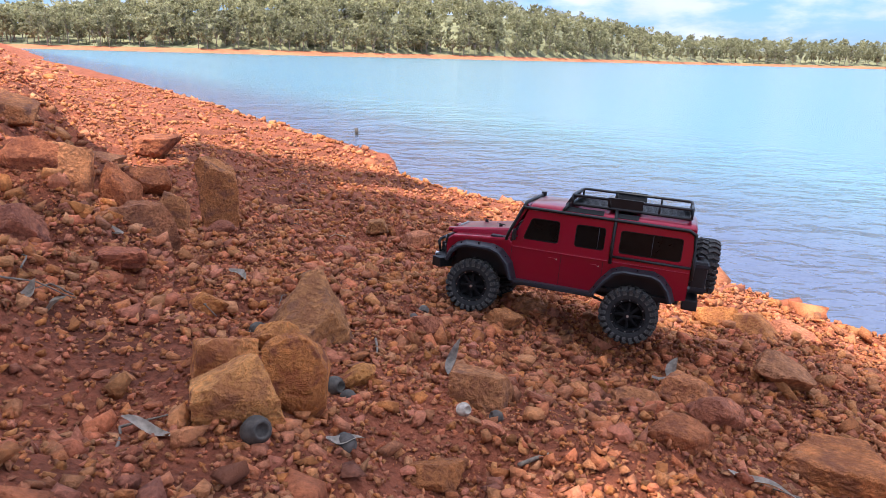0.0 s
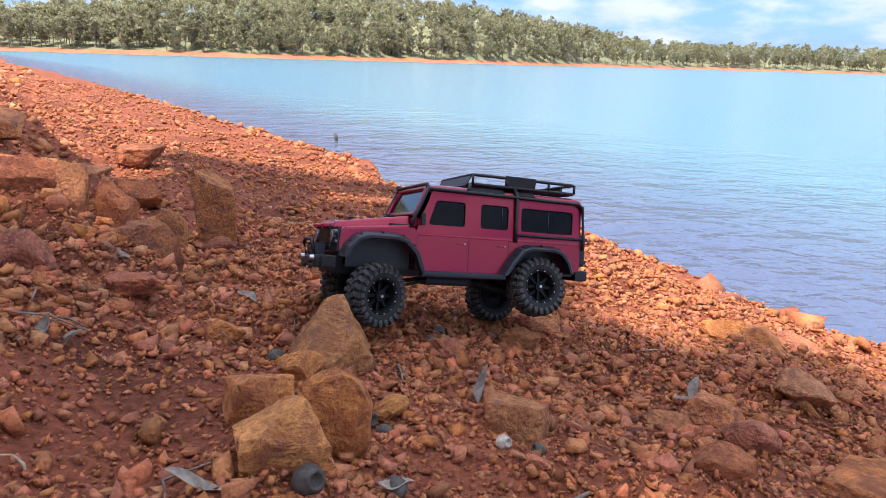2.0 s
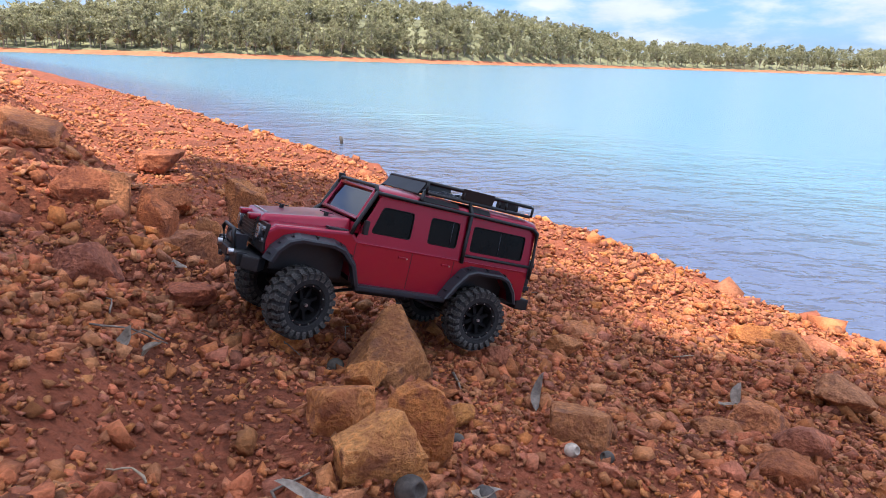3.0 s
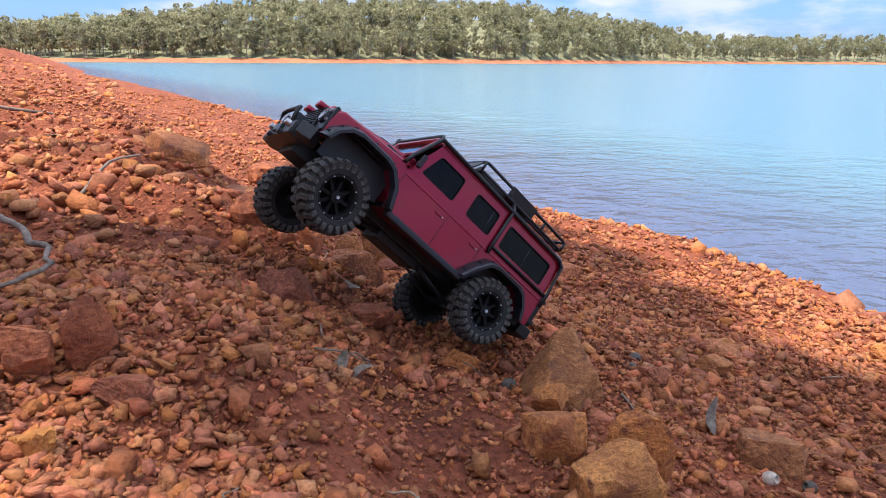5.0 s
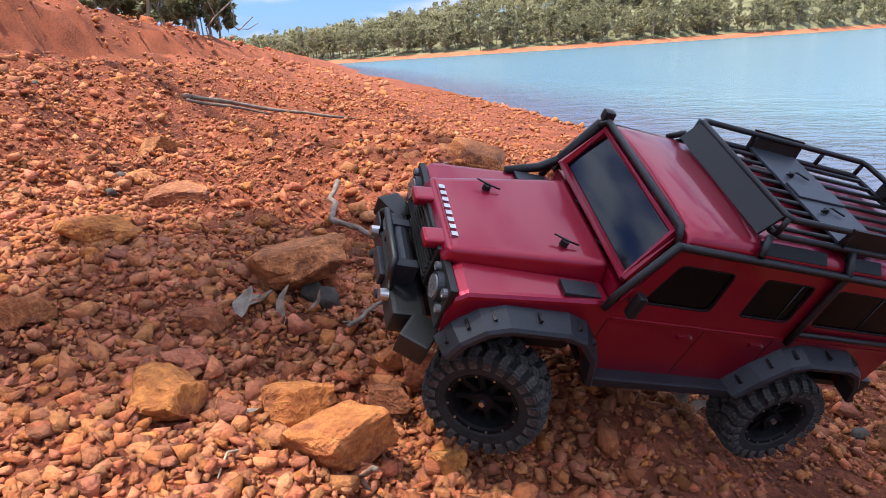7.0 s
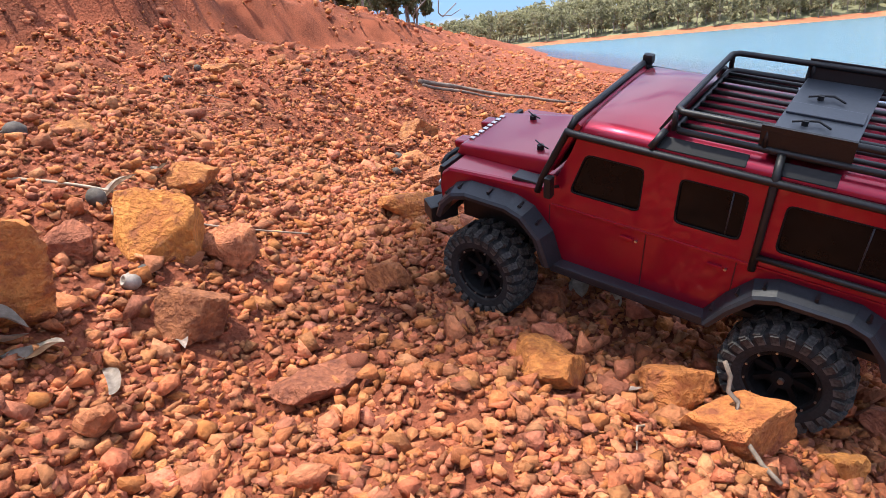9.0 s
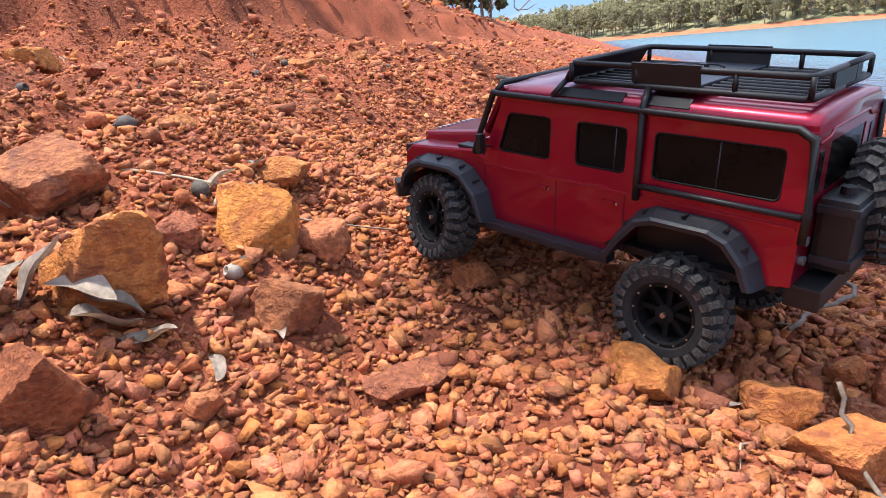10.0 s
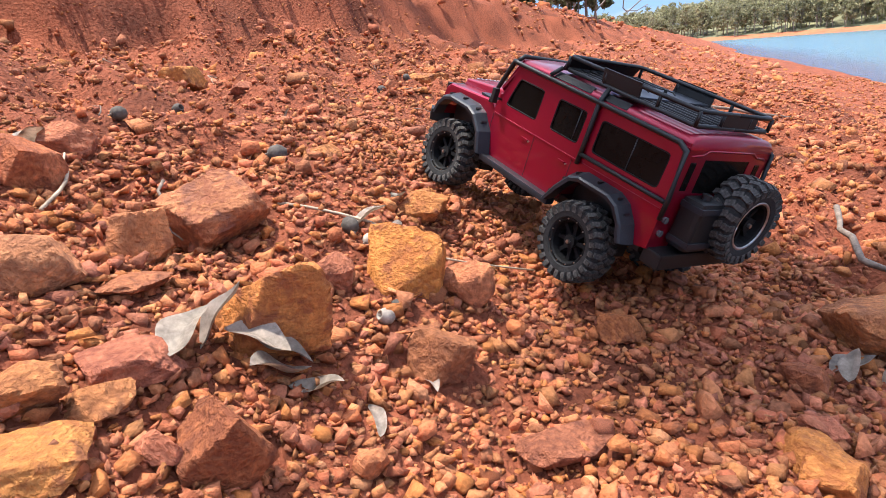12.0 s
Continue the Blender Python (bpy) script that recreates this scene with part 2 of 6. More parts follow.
LENS = material("clear_lens", (0.09, 0.095, 0.10), rough=0.12, spread=0.15, scale=60.0, bump=0.2, bump_scale=500.0, distance=0.0008, spec=0.7)
RIM_BLACK = material("dull_black_rim", (0.0045, 0.0045, 0.005), rough=0.7, spread=0.3, scale=40.0, bump=0.1, bump_scale=400.0, distance=0.0004, spec=0.2)
GREY_TRAY = material("grey_plastic", (0.028, 0.033, 0.042), rough=0.45, spread=0.15, scale=30.0, bump=0.1, bump_scale=300.0, distance=0.0005)

# ---- building helpers ----
def part(name, bm, mat, parent=None, label="", smooth=False):
    me = bpy.data.meshes.new(name)
    bm.to_mesh(me)
    bm.free()
    me.materials.append(mat)
    if smooth:
        me.polygons.foreach_set("use_smooth", [True] * len(me.polygons))
    ob = new(name, me)
    ob.parent = parent
    if label:
        tagged(ob, label)
    return ob


def mesh_from(name, verts, faces, mat, smooth=False):
    me = bpy.data.meshes.new(name)
    me.vertices.add(len(verts))
    me.vertices.foreach_set("co", np.asarray(verts, dtype=np.float32).ravel())
    faces = np.asarray(faces, dtype=np.int32)
    k = faces.shape[1]
    me.loops.add(faces.size)
    me.loops.foreach_set("vertex_index", faces.ravel())
    me.polygons.add(len(faces))
    me.polygons.foreach_set("loop_start", np.arange(0, faces.size, k, dtype=np.int32))
    if smooth:
        me.polygons.foreach_set("use_smooth", np.ones(len(faces), dtype=bool))
    me.update(calc_edges=True)
    me.materials.append(mat)
    return me


def value_noise(x, y, cell, seed):
    """Smooth random heights between -1 and 1 on a grid of cells."""
    x, y = np.asarray(x) / cell, np.asarray(y) / cell
    ix, iy = np.floor(x).astype(np.int64), np.floor(y).astype(np.int64)
    fx, fy = x - ix, y - iy
    fx, fy = fx * fx * (3 - 2 * fx), fy * fy * (3 - 2 * fy)

    def rnd(i, j):
        h = (i * 374761393 + j * 668265263 + seed * 974634777) & 0xFFFFFFFF
        h = ((h ^ (h >> 13)) * 1274126177) & 0xFFFFFFFF
        return ((h ^ (h >> 16)) & 0xFFFF) / 32767.5 - 1

    a, b, c, d = rnd(ix, iy), rnd(ix + 1, iy), rnd(ix, iy + 1), rnd(ix + 1, iy + 1)
    return (a * (1 - fx) + b * fx) * (1 - fy) + (c * (1 - fx) + d * fx) * fy


# ---- the near shore: a slope that climbs from the water, with a broken ledge and a clay bank ----
PROFILE_S = (-60, -6, -1, -0.1, -0.05, 0.45, 0.8, 1.3, 1.6, 1.9, 2.05, 2.2, 2.4, 2.6, 2.9, 3.16, 3.25, 3.4, 3.65, 3.9, 4.4, 4.75, 4.95, 5.6, 9.0, 40, 400)
PROFILE_Z = (-6, -1.6, -0.35, -0.02, 0.05, 0.18, 0.22, 0.29, 0.355, 0.405, 0.47, 0.52, 0.64, 0.675, 0.712, 0.748, 0.765, 0.83, 0.95, 1.03, 1.13, 1.23, 1.56, 1.80, 2.1, 4.0, 20)


def shore_s(x, y):
    """Metres uphill from the water's edge."""
    return -0.84 * (x - 1.3) - 0.54 * (y - 2.1)


# the shore's small bays and headlands: metres along it, and by how much each reaches out
COAST_A = (-6, -0.3, 0.0, 0.4, 0.8, 1.3, 1.7, 2.3, 2.9, 3.3, 3.8, 4.5, 4.85, 5.5, 7.0, 8.0, 12.5, 20, 30, 50, 90)
COAST_OUT = (0.0, -0.11, -0.09, -0.03, 0.08, 0.16, 0.0, -0.05, -0.10, 0.08, 0.30, 0.36, 0.14, 0.30, 0.18, 0.28, 0.36, 0.40, 0.30, -0.4, 0.0)


def ground_base(x, y):
    x, y = np.asarray(x, dtype=float), np.asarray(y, dtype=float)
    s = shore_s(x, y)
    along = 0.84 * (y - 2.1) - 0.54 * (x - 1.3)
    wig = np.clip(np.hypot(x, y) / 4.0, 0.0, 1.0)
    low = np.clip((1.5 - s) / 0.7, 0, 1)
    wig = wig * (1 - 0.75 * low)
    s = s + low * np.interp(along, COAST_A, COAST_OUT)
    s = s + 0.05 * value_noise(x, y, 0.35, 3) + 0.05 * wig * value_noise(x, y, 0.5, 8) + 0.22 * wig * value_noise(x, y, 1.7, 5) + 0.8 * np.clip(along / 40, 0, 1) * value_noise(x, y, 9.0, 6)
    worn = np.clip((s - 3.9) / 0.6, 0, 1)      # rills and slumps in the clay bank
    s = s + worn * (0.30 * value_noise(x, y, 0.62, 41) + 0.16 * value_noise(x, y, 0.23, 42))
    z = np.interp(s, PROFILE_S, PROFILE_Z)
    step = lambda v, a, b: (lambda u: u * u * (3 - 2 * u))(np.clip((v - a) / (b - a), 0, 1))
    z = z - 0.075 * np.exp(-((x + 0.60) / 0.28) ** 2 - ((y - 0.52) / 0.155) ** 2)          # hollow below the clod mound
    z = z + 0.035 * np.exp(-((x + 0.80) / 0.11) ** 2 - ((y - 0.69) / 0.12) ** 2)          # clod mound
    z = z - 0.018 * np.exp(-((x + 1.12) / 0.25) ** 2 - ((y - 0.18) / 0.20) ** 2)          # gravel bowl
    z = z - 0.066 * np.exp(-((x + 1.52) / 0.40) ** 2 - (y / 0.20) ** 2)                   # rubble hollow
    z = z + 0.13 * np.exp(-((s - 2.22) / np.where(s < 2.22, 0.10, 0.22)) ** 2) * step(y, 1.05, 1.4) * (1 - step(y, 2.4, 3.2))   # rocky ledge
    z = z + 0.025 * np.exp(-((x - 0.70) / 0.25) ** 2 - ((y - 1.10) / 0.30) ** 2)
    return z


def ground(x, y):
    z = ground_base(x, y)
    near = np.clip(1.6 - np.hypot(x, y - 0.6) / 6.0, 0.35, 1.0)
    z = z + 0.022 * value_noise(x, y, 0.21, 11) + near * (0.011 * value_noise(x, y, 0.075, 12) + 0.005 * value_noise(x, y, 0.03, 13))
    torn = np.clip((shore_s(x, y) - 1.75) / 0.3, 0, 1) * np.clip((y - 0.75) / 0.4, 0, 1)      # broken clods from the ledge upward
    torn = np.maximum(torn, np.clip((shore_s(x, y) - 3.5) / 0.5, 0, 1) * 1.3)
    ridge = np.abs(value_noise(x, y, 0.17, 14)) + 0.5 * np.abs(value_noise(x + 0.3 * y, y, 0.08, 15))
    z = z + torn * (0.028 - 0.065 * ridge)
    bank = np.clip((shore_s(x, y) - 4.2) / 0.5, 0, 1)
    z = z + bank * (0.10 * value_noise(x, y, 0.55, 31) + 0.06 * value_noise(x, y, 0.2, 32) - 0.07 * np.abs(value_noise(x, y, 0.11, 33)))
    return z


def graded(a, b, fine, grow, centre):
    """Grid lines from a to b, close round the centre and wider away from it."""
    out, step, v = [centre], fine, centre
    while v < b:
        v += step if v - centre < 1.6 else step * (1 + grow * (v - centre - 1.6))
        out.append(min(v, b))
    v = centre
    while v > a:
        v -= step if centre - v < 2.4 else step * (1 + grow * (centre - v - 2.4))
        out.insert(0, max(v, a))
    return np.array(out)


def build_ground():
    gx = graded(-300, 60, 0.022, 1.7, -0.4)
    gy = graded(-60, 420, 0.022, 2.0, 0.9)
    X, Y = np.meshgrid(gx, gy)
    Z = ground(X, Y)
    n, m = len(gx), len(gy)
    i = np.arange(n * m).reshape(m, n)
    faces = np.stack([i[:-1, :-1], i[:-1, 1:], i[1:, 1:], i[1:, :-1]], axis=-1).reshape(-1, 4)
    me = mesh_from("ground", np.stack([X, Y, Z], axis=-1).reshape(-1, 3), faces, EARTH, smooth=True)
    return tagged(new("ground", me), "sloping red laterite shore of bare earth and gravel", "ground", kind="structure")


GROUND = build_ground()


def build_water():
    bm = bmesh.new()
    for x, y in ((-900, -80), (900, -80), (900, 900), (-900, 900)):
        bm.verts.new((x, y, 0))
    bm.faces.new(bm.verts)
    return tagged(part("water", bm, WATER), "turquoise lake water with small wind ripples", "water", kind="structure")


build_water()


# ---- the far shore: red rim, wooded hills ----
def far_radius(az):
    """Metres to the far water's edge, by degrees to the left of +y."""
    reach = np.interp(az, (-60, -36, -24, -19, -12, -5, 5, 20, 30, 36, 45, 70), (700, 640, 590, 510, 420, 340, 295, 290, 310, 350, 400, 420))
    return float(reach) + 6 * math.sin(radians(az * 17 + 20)) + 2 * math.sin(radians(az * 41))


def hill_height(az, r):
    up = max(0.0, r - far_radius(az) - 8)
    crest = np.interp(az, (-60, -36, -24, -19, -16, -12, -7, -4, 0, 7, 17, 22, 30, 34, 38, 70), (13, 13, 13.5, 13, 19, 24, 27, 30, 29, 28, 26, 21, 13, 11, 9, 8))
    return 1.4 + float(crest) * min(1.08, 1.08 * (1 - math.exp(-up / 70.0)))


def build_far_shore():
    azs = np.arange(-75, 80, 1.25)
    rings = (-6, -1, 1.5, 4, 9, 25, 55, 100, 180, 320)
    verts, faces = [], []
    for a in azs:
        for k, d in enumerate(rings):
            r = far_radius(a) + d + 1.5 * noise.noise((a * 0.8, k, 0))
            z = -0.6 if d == -6 else -0.1 if d == -1 else 0.5 + 0.2 * noise.noise((a * 0.9, 3, 0)) if d == 1.5 else 1.0 if d == 4 else hill_height(a, r)
            verts.append((-r * math.sin(radians(a)), r * math.cos(radians(a)), z))
    k = len(rings)
    for i in range(len(azs) - 1):
        for j in range(k - 1):
            faces.append((i * k + j, i * k + j + 1, (i + 1) * k + j + 1, (i + 1) * k + j))
    me = mesh_from("far_ground", verts, faces, FAR_SOIL, smooth=True)
    me.materials.append(FAR_FLOOR)
    me.polygons.foreach_set("material_index", [1 if f % (k - 1) >= 4 else 0 for f in range(len(faces))])
    return tagged(new("far_ground", me), "red rim and wooded hills across the lake", "ground", kind="structure")


build_far_shore()


def leaf_tris(rng, centres, radii, count, size, flat=0.75):
    """Small leaf triangles scattered in clumps: their corners, three by three."""
    k = rng.integers(0, len(centres), count)
    d = rng.normal(size=(count, 3))
    d /= np.linalg.norm(d, axis=1)[:, None]
    p = np.asarray(centres)[k] + d * (np.asarray(radii)[k] * rng.uniform(0.55, 1.05, count))[:, None] * np.array([1, 1, flat])
    a = rng.normal(size=(count, 3)) * size
    b = rng.normal(size=(count, 3)) * size
    return np.stack([p + a, p + b, p - a - b], axis=1)


def trunk_quads(base, top, r0, r1, sides=5):
    base, top = np.asarray(base, float), np.asarray(top, float)
    ang = np.arange(sides) * 2 * math.pi / sides
    ring = np.stack([np.cos(ang), np.sin(ang), 0 * ang], axis=1)
    v = np.concatenate([base + ring * r0, top + ring * r1])
    f = [(i, (i + 1) % sides, sides + (i + 1) % sides, sides + i) for i in range(sides)]
    return v, f


def gum_shape(rng, height, leaves, leaf):
    """Trunk pieces and leaf triangles of one gum tree that stands at the origin."""
    wood_v, wood_f = [], []
    off = 0
    lean = rng.normal(size=2) * 0.04 * height
    fork = np.array([lean[0], lean[1], height * rng.uniform(0.24, 0.38)])
    centres, radii = [], []

    def add(a, b, r0, r1):
        nonlocal off
        v, f = trunk_quads(a, b, r0, r1)
        wood_v.append(v)
        wood_f.extend([tuple(i + off for i in q) for q in f])
        off += len(v)

    add((0, 0, -0.5), fork, height * 0.018, height * 0.012)
    for _ in range(rng.integers(11, 15)):
        rise = rng.uniform(0.0, 0.56)
        tip = fork + np.array([*(rng.normal(size=2) * height * (0.125 - 0.10 * rise)), height * rise])
        add(fork, tip, height * 0.009, height * 0.003)
        for _ in range(rng.integers(2, 5)):
            centres.append(tip + rng.normal(size=3) * height * np.array([0.05, 0.05, 0.05]))
            radii.append(height * rng.uniform(0.035, 0.07))
    return np.concatenate(wood_v), wood_f, leaf_tris(rng, centres, radii, leaves, leaf)


def build_far_woods():
    rng = np.random.default_rng(5)
    shapes = [gum_shape(rng, 1.0, 380, 0.0225) for _ in range(7)]
    distant = [gum_shape(rng, 1.0, 115, 0.038)[2] for _ in range(9)]
    front = []
    for w_v, w_f, tris in shapes:
        trunk = mesh_from("trunk", w_v, w_f, BARK)
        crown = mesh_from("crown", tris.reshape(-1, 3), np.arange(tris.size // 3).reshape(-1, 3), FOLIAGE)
        front.append((trunk, crown))
    az = -44.0
    while az < 46:
        r = far_radius(az) + rng.uniform(7, 15)
        h = rng.uniform(10, 15)
        trunk, crown = front[rng.integers(0, 7)]
        tree = new("gum_tree")
        tree.matrix_world = pose(-r * math.sin(radians(az)), r * math.cos(radians(az)), 1.3, 0, 0, rng.uniform(0, 360)) @ Matrix.Scale(h, 4)
        tagged(tree, "tall grey-green gum tree at the far water's edge", "tree", "gum trees along the far shore")
        for me in (trunk, crown):
            ob = new(me.name, me)
            ob.parent = tree
        az += rng.uniform(0.3, 0.62)
    tv, lv = [], []
    tf = []
    off = 0
    for _ in range(2300):
        a = rng.uniform(-46, 47)
        r = far_radius(a) + 14 + rng.uniform(0, 1) ** 1.5 * 215
        h = rng.uniform(9, 15)
        w_v, w_f, tris = shapes[rng.integers(0, 7)]
        if r > far_radius(a) + 45:
            tris = distant[rng.integers(0, 9)]
        base = np.array([-r * math.sin(radians(a)), r * math.cos(radians(a)), hill_height(a, r) - 0.4])
        t = rng.uniform(0, 6.28)
        rot = np.array([[math.cos(t), -math.sin(t), 0], [math.sin(t), math.cos(t), 0], [0, 0, 1]])
        if r < far_radius(a) + 40:
            tv.append(w_v @ rot.T * h + base)
            tf.extend([tuple(i + off for i in q) for q in w_f])
            off += len(w_v)
        lv.append((tris.reshape(-1, 3) @ rot.T * h + base))
    woods = new("far_woods")
    tagged(woods, "grey-green gum forest on the hills across the lake", "forest", kind="stuff")
    trunks = new("trunks", mesh_from("trunks", np.concatenate(tv), tf, BARK))
    lv = np.concatenate(lv)
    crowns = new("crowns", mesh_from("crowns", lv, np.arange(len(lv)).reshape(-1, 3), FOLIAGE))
    for ob in (trunks, crowns):
        ob.parent = woods
        tagged(ob, kind="stuff")


build_far_woods()

# ---- the model car: x ahead, y to its left, z up from the bottom of its tyres ----
def box(bm, x0, x1, y0, y1, z0, z1, m=None):
    v = [bm.verts.new((x, y, z)) for z in (z0, z1) for y in (y0, y1) for x in (x0, x1)]
    for q in ((0, 2, 3, 1), (4, 5, 7, 6), (0, 1, 5, 4), (2, 6, 7, 3), (0, 4, 6, 2), (1, 3, 7, 5)):
        bm.faces.new([v[i] for i in q])
    if m is not None:
        bmesh.ops.transform(bm, matrix=m, verts=v)
    return v


def bevelled(bm, offset, segments=2):
    bmesh.ops.recalc_face_normals(bm, faces=bm.faces[:])
    bmesh.ops.bevel(bm, geom=bm.edges[:], offset=offset, segments=segments, affect="EDGES", profile=0.7, clamp_overlap=True)
    return bm


def block(x0, x1, y0, y1, z0, z1, offset=0.002):
    bm = bmesh.new()
    box(bm, x0, x1, y0, y1, z0, z1)
    return bevelled(bm, offset) if offset else bm


def tube(bm, points, r, sides=8):
    """A round bar along the points, mitred at the bends, with closed ends."""
    pts = [Vector(p) for p in points]
    rings = []
    ref = Vector((0.13, 0.21, 0.97)).normalized()
    for i, p in enumerate(pts):
        a = (p - pts[i - 1]).normalized() if i else (pts[1] - p).normalized()
        b = (pts[i + 1] - p).normalized() if i < len(pts) - 1 else a
        d = (a + b).normalized() if (a + b).length > 1e-6 else a
        u = d.cross(ref).normalized()
        v = d.cross(u).normalized()
        k = 1 / max(0.5, abs(d.dot(a)))
        rings.append([bm.verts.new(p + (u * math.cos(t) + v * math.sin(t)) * r * k) for t in (2 * math.pi * j / sides for j in range(sides))])
    for q, s in zip(rings, rings[1:]):
        for j in range(sides):
            bm.faces.new((q[j], q[(j + 1) % sides], s[(j + 1) % sides], s[j]))
    bm.faces.new(list(reversed(rings[0])))
    bm.faces.new(rings[-1])


def bar(name, points, r, mat, parent, label="", sides=8):
    bm = bmesh.new()
    tube(bm, points, r, sides)
    bmesh.ops.recalc_face_normals(bm, faces=bm.faces[:])
    return part(name, bm, mat, parent, label, smooth=True)


def slab(bm, outline, y0, y1):
    """An outline in x and z, given depth in y."""
    a = [bm.verts.new((x, y0, z)) for x, z in outline]
    b = [bm.verts.new((x, y1, z)) for x, z in outline]
    bm.faces.new(a)
    bm.faces.new(list(reversed(b)))
    n = len(outline)
    for i in range(n):
        bm.faces.new((a[i], b[i], b[(i + 1) % n], a[(i + 1) % n]))


def disc(x, y, z, r, depth, axis="x", segments=20):
    bm = bmesh.new()
    m = pose(x, y, z, 0, 90, 0) if axis == "x" else pose(x, y, z, 90, 0, 0) if axis == "y" else pose(x, y, z)
    bmesh.ops.create_cone(bm, cap_ends=True, segments=segments, radius1=r, radius2=r * 0.92, depth=depth, matrix=m)
    return bm


CAR = tagged(new("model_car"), "dark metallic red model off-road car with black roof rack", "model car")


def side_y(z):
    return 0.0952 - max(0.0, z - 0.178) * 0.05


def side_panel(bm, corners, sy, t=0.0035):
    """A piece of the cabin's leaning side, from its corners in x and z."""
    outer = [bm.verts.new((x, sy * side_y(z), z)) for x, z in corners]
    inner = [bm.verts.new((x, sy * (side_y(z) - t), z)) for x, z in corners]
    n = len(corners)
    bm.faces.new(outer)
    bm.faces.new(list(reversed(inner)))
    for i in range(n):
        bm.faces.new((outer[i], inner[i], inner[(i + 1) % n], outer[(i + 1) % n]))


FRONT_X, REAR_X, HUB_F, HUB_R = 0.256, -0.258, 0.184, -0.154
ARCH_F = [(0.100, 0.104), (0.112, 0.136), (0.133, 0.157), (0.152, 0.163), (0.204, 0.163), (0.223, 0.157), (0.239, 0.141), (0.246, 0.123)]
ARCH_R = [(-0.228, 0.112), (-0.219, 0.134), (-0.203, 0.152), (-0.186, 0.158), (-0.132, 0.158), (-0.114, 0.152), (-0.095, 0.130), (-0.078, 0.104)]


def roof_light(x0, x1, sy):
    """A dark slot window let into the rounded shoulder of the roof."""
    bm = bmesh.new()
    box(bm, x0, x1, -0.0062, 0.0062, -0.0012, 0.0012, pose(0, sy * 0.0858, 0.2684, sy * -42, 0, 0))
    return bevelled(bm, 0.0008)


def rounded_corners(corners, radius):
    """An outline with its corners rounded, and the small wedge that each rounding leaves."""
    outline, fillets = [], []
    for i, c in enumerate(corners):
        c = Vector(c)
        a = c + (Vector(corners[i - 1]) - c).normalized() * radius
        b = c + (Vector(corners[(i + 1) % len(corners)]) - c).normalized() * radius
        arc = [a * (1 - u) ** 2 + c * 2 * u * (1 - u) + b * u ** 2 for u in (0.0, 0.25, 0.5, 0.75, 1.0)]
        outline += [tuple(p) for p in arc]
        fillets.append([tuple(c)] + [tuple(p) for p in arc])
    return outline, fillets


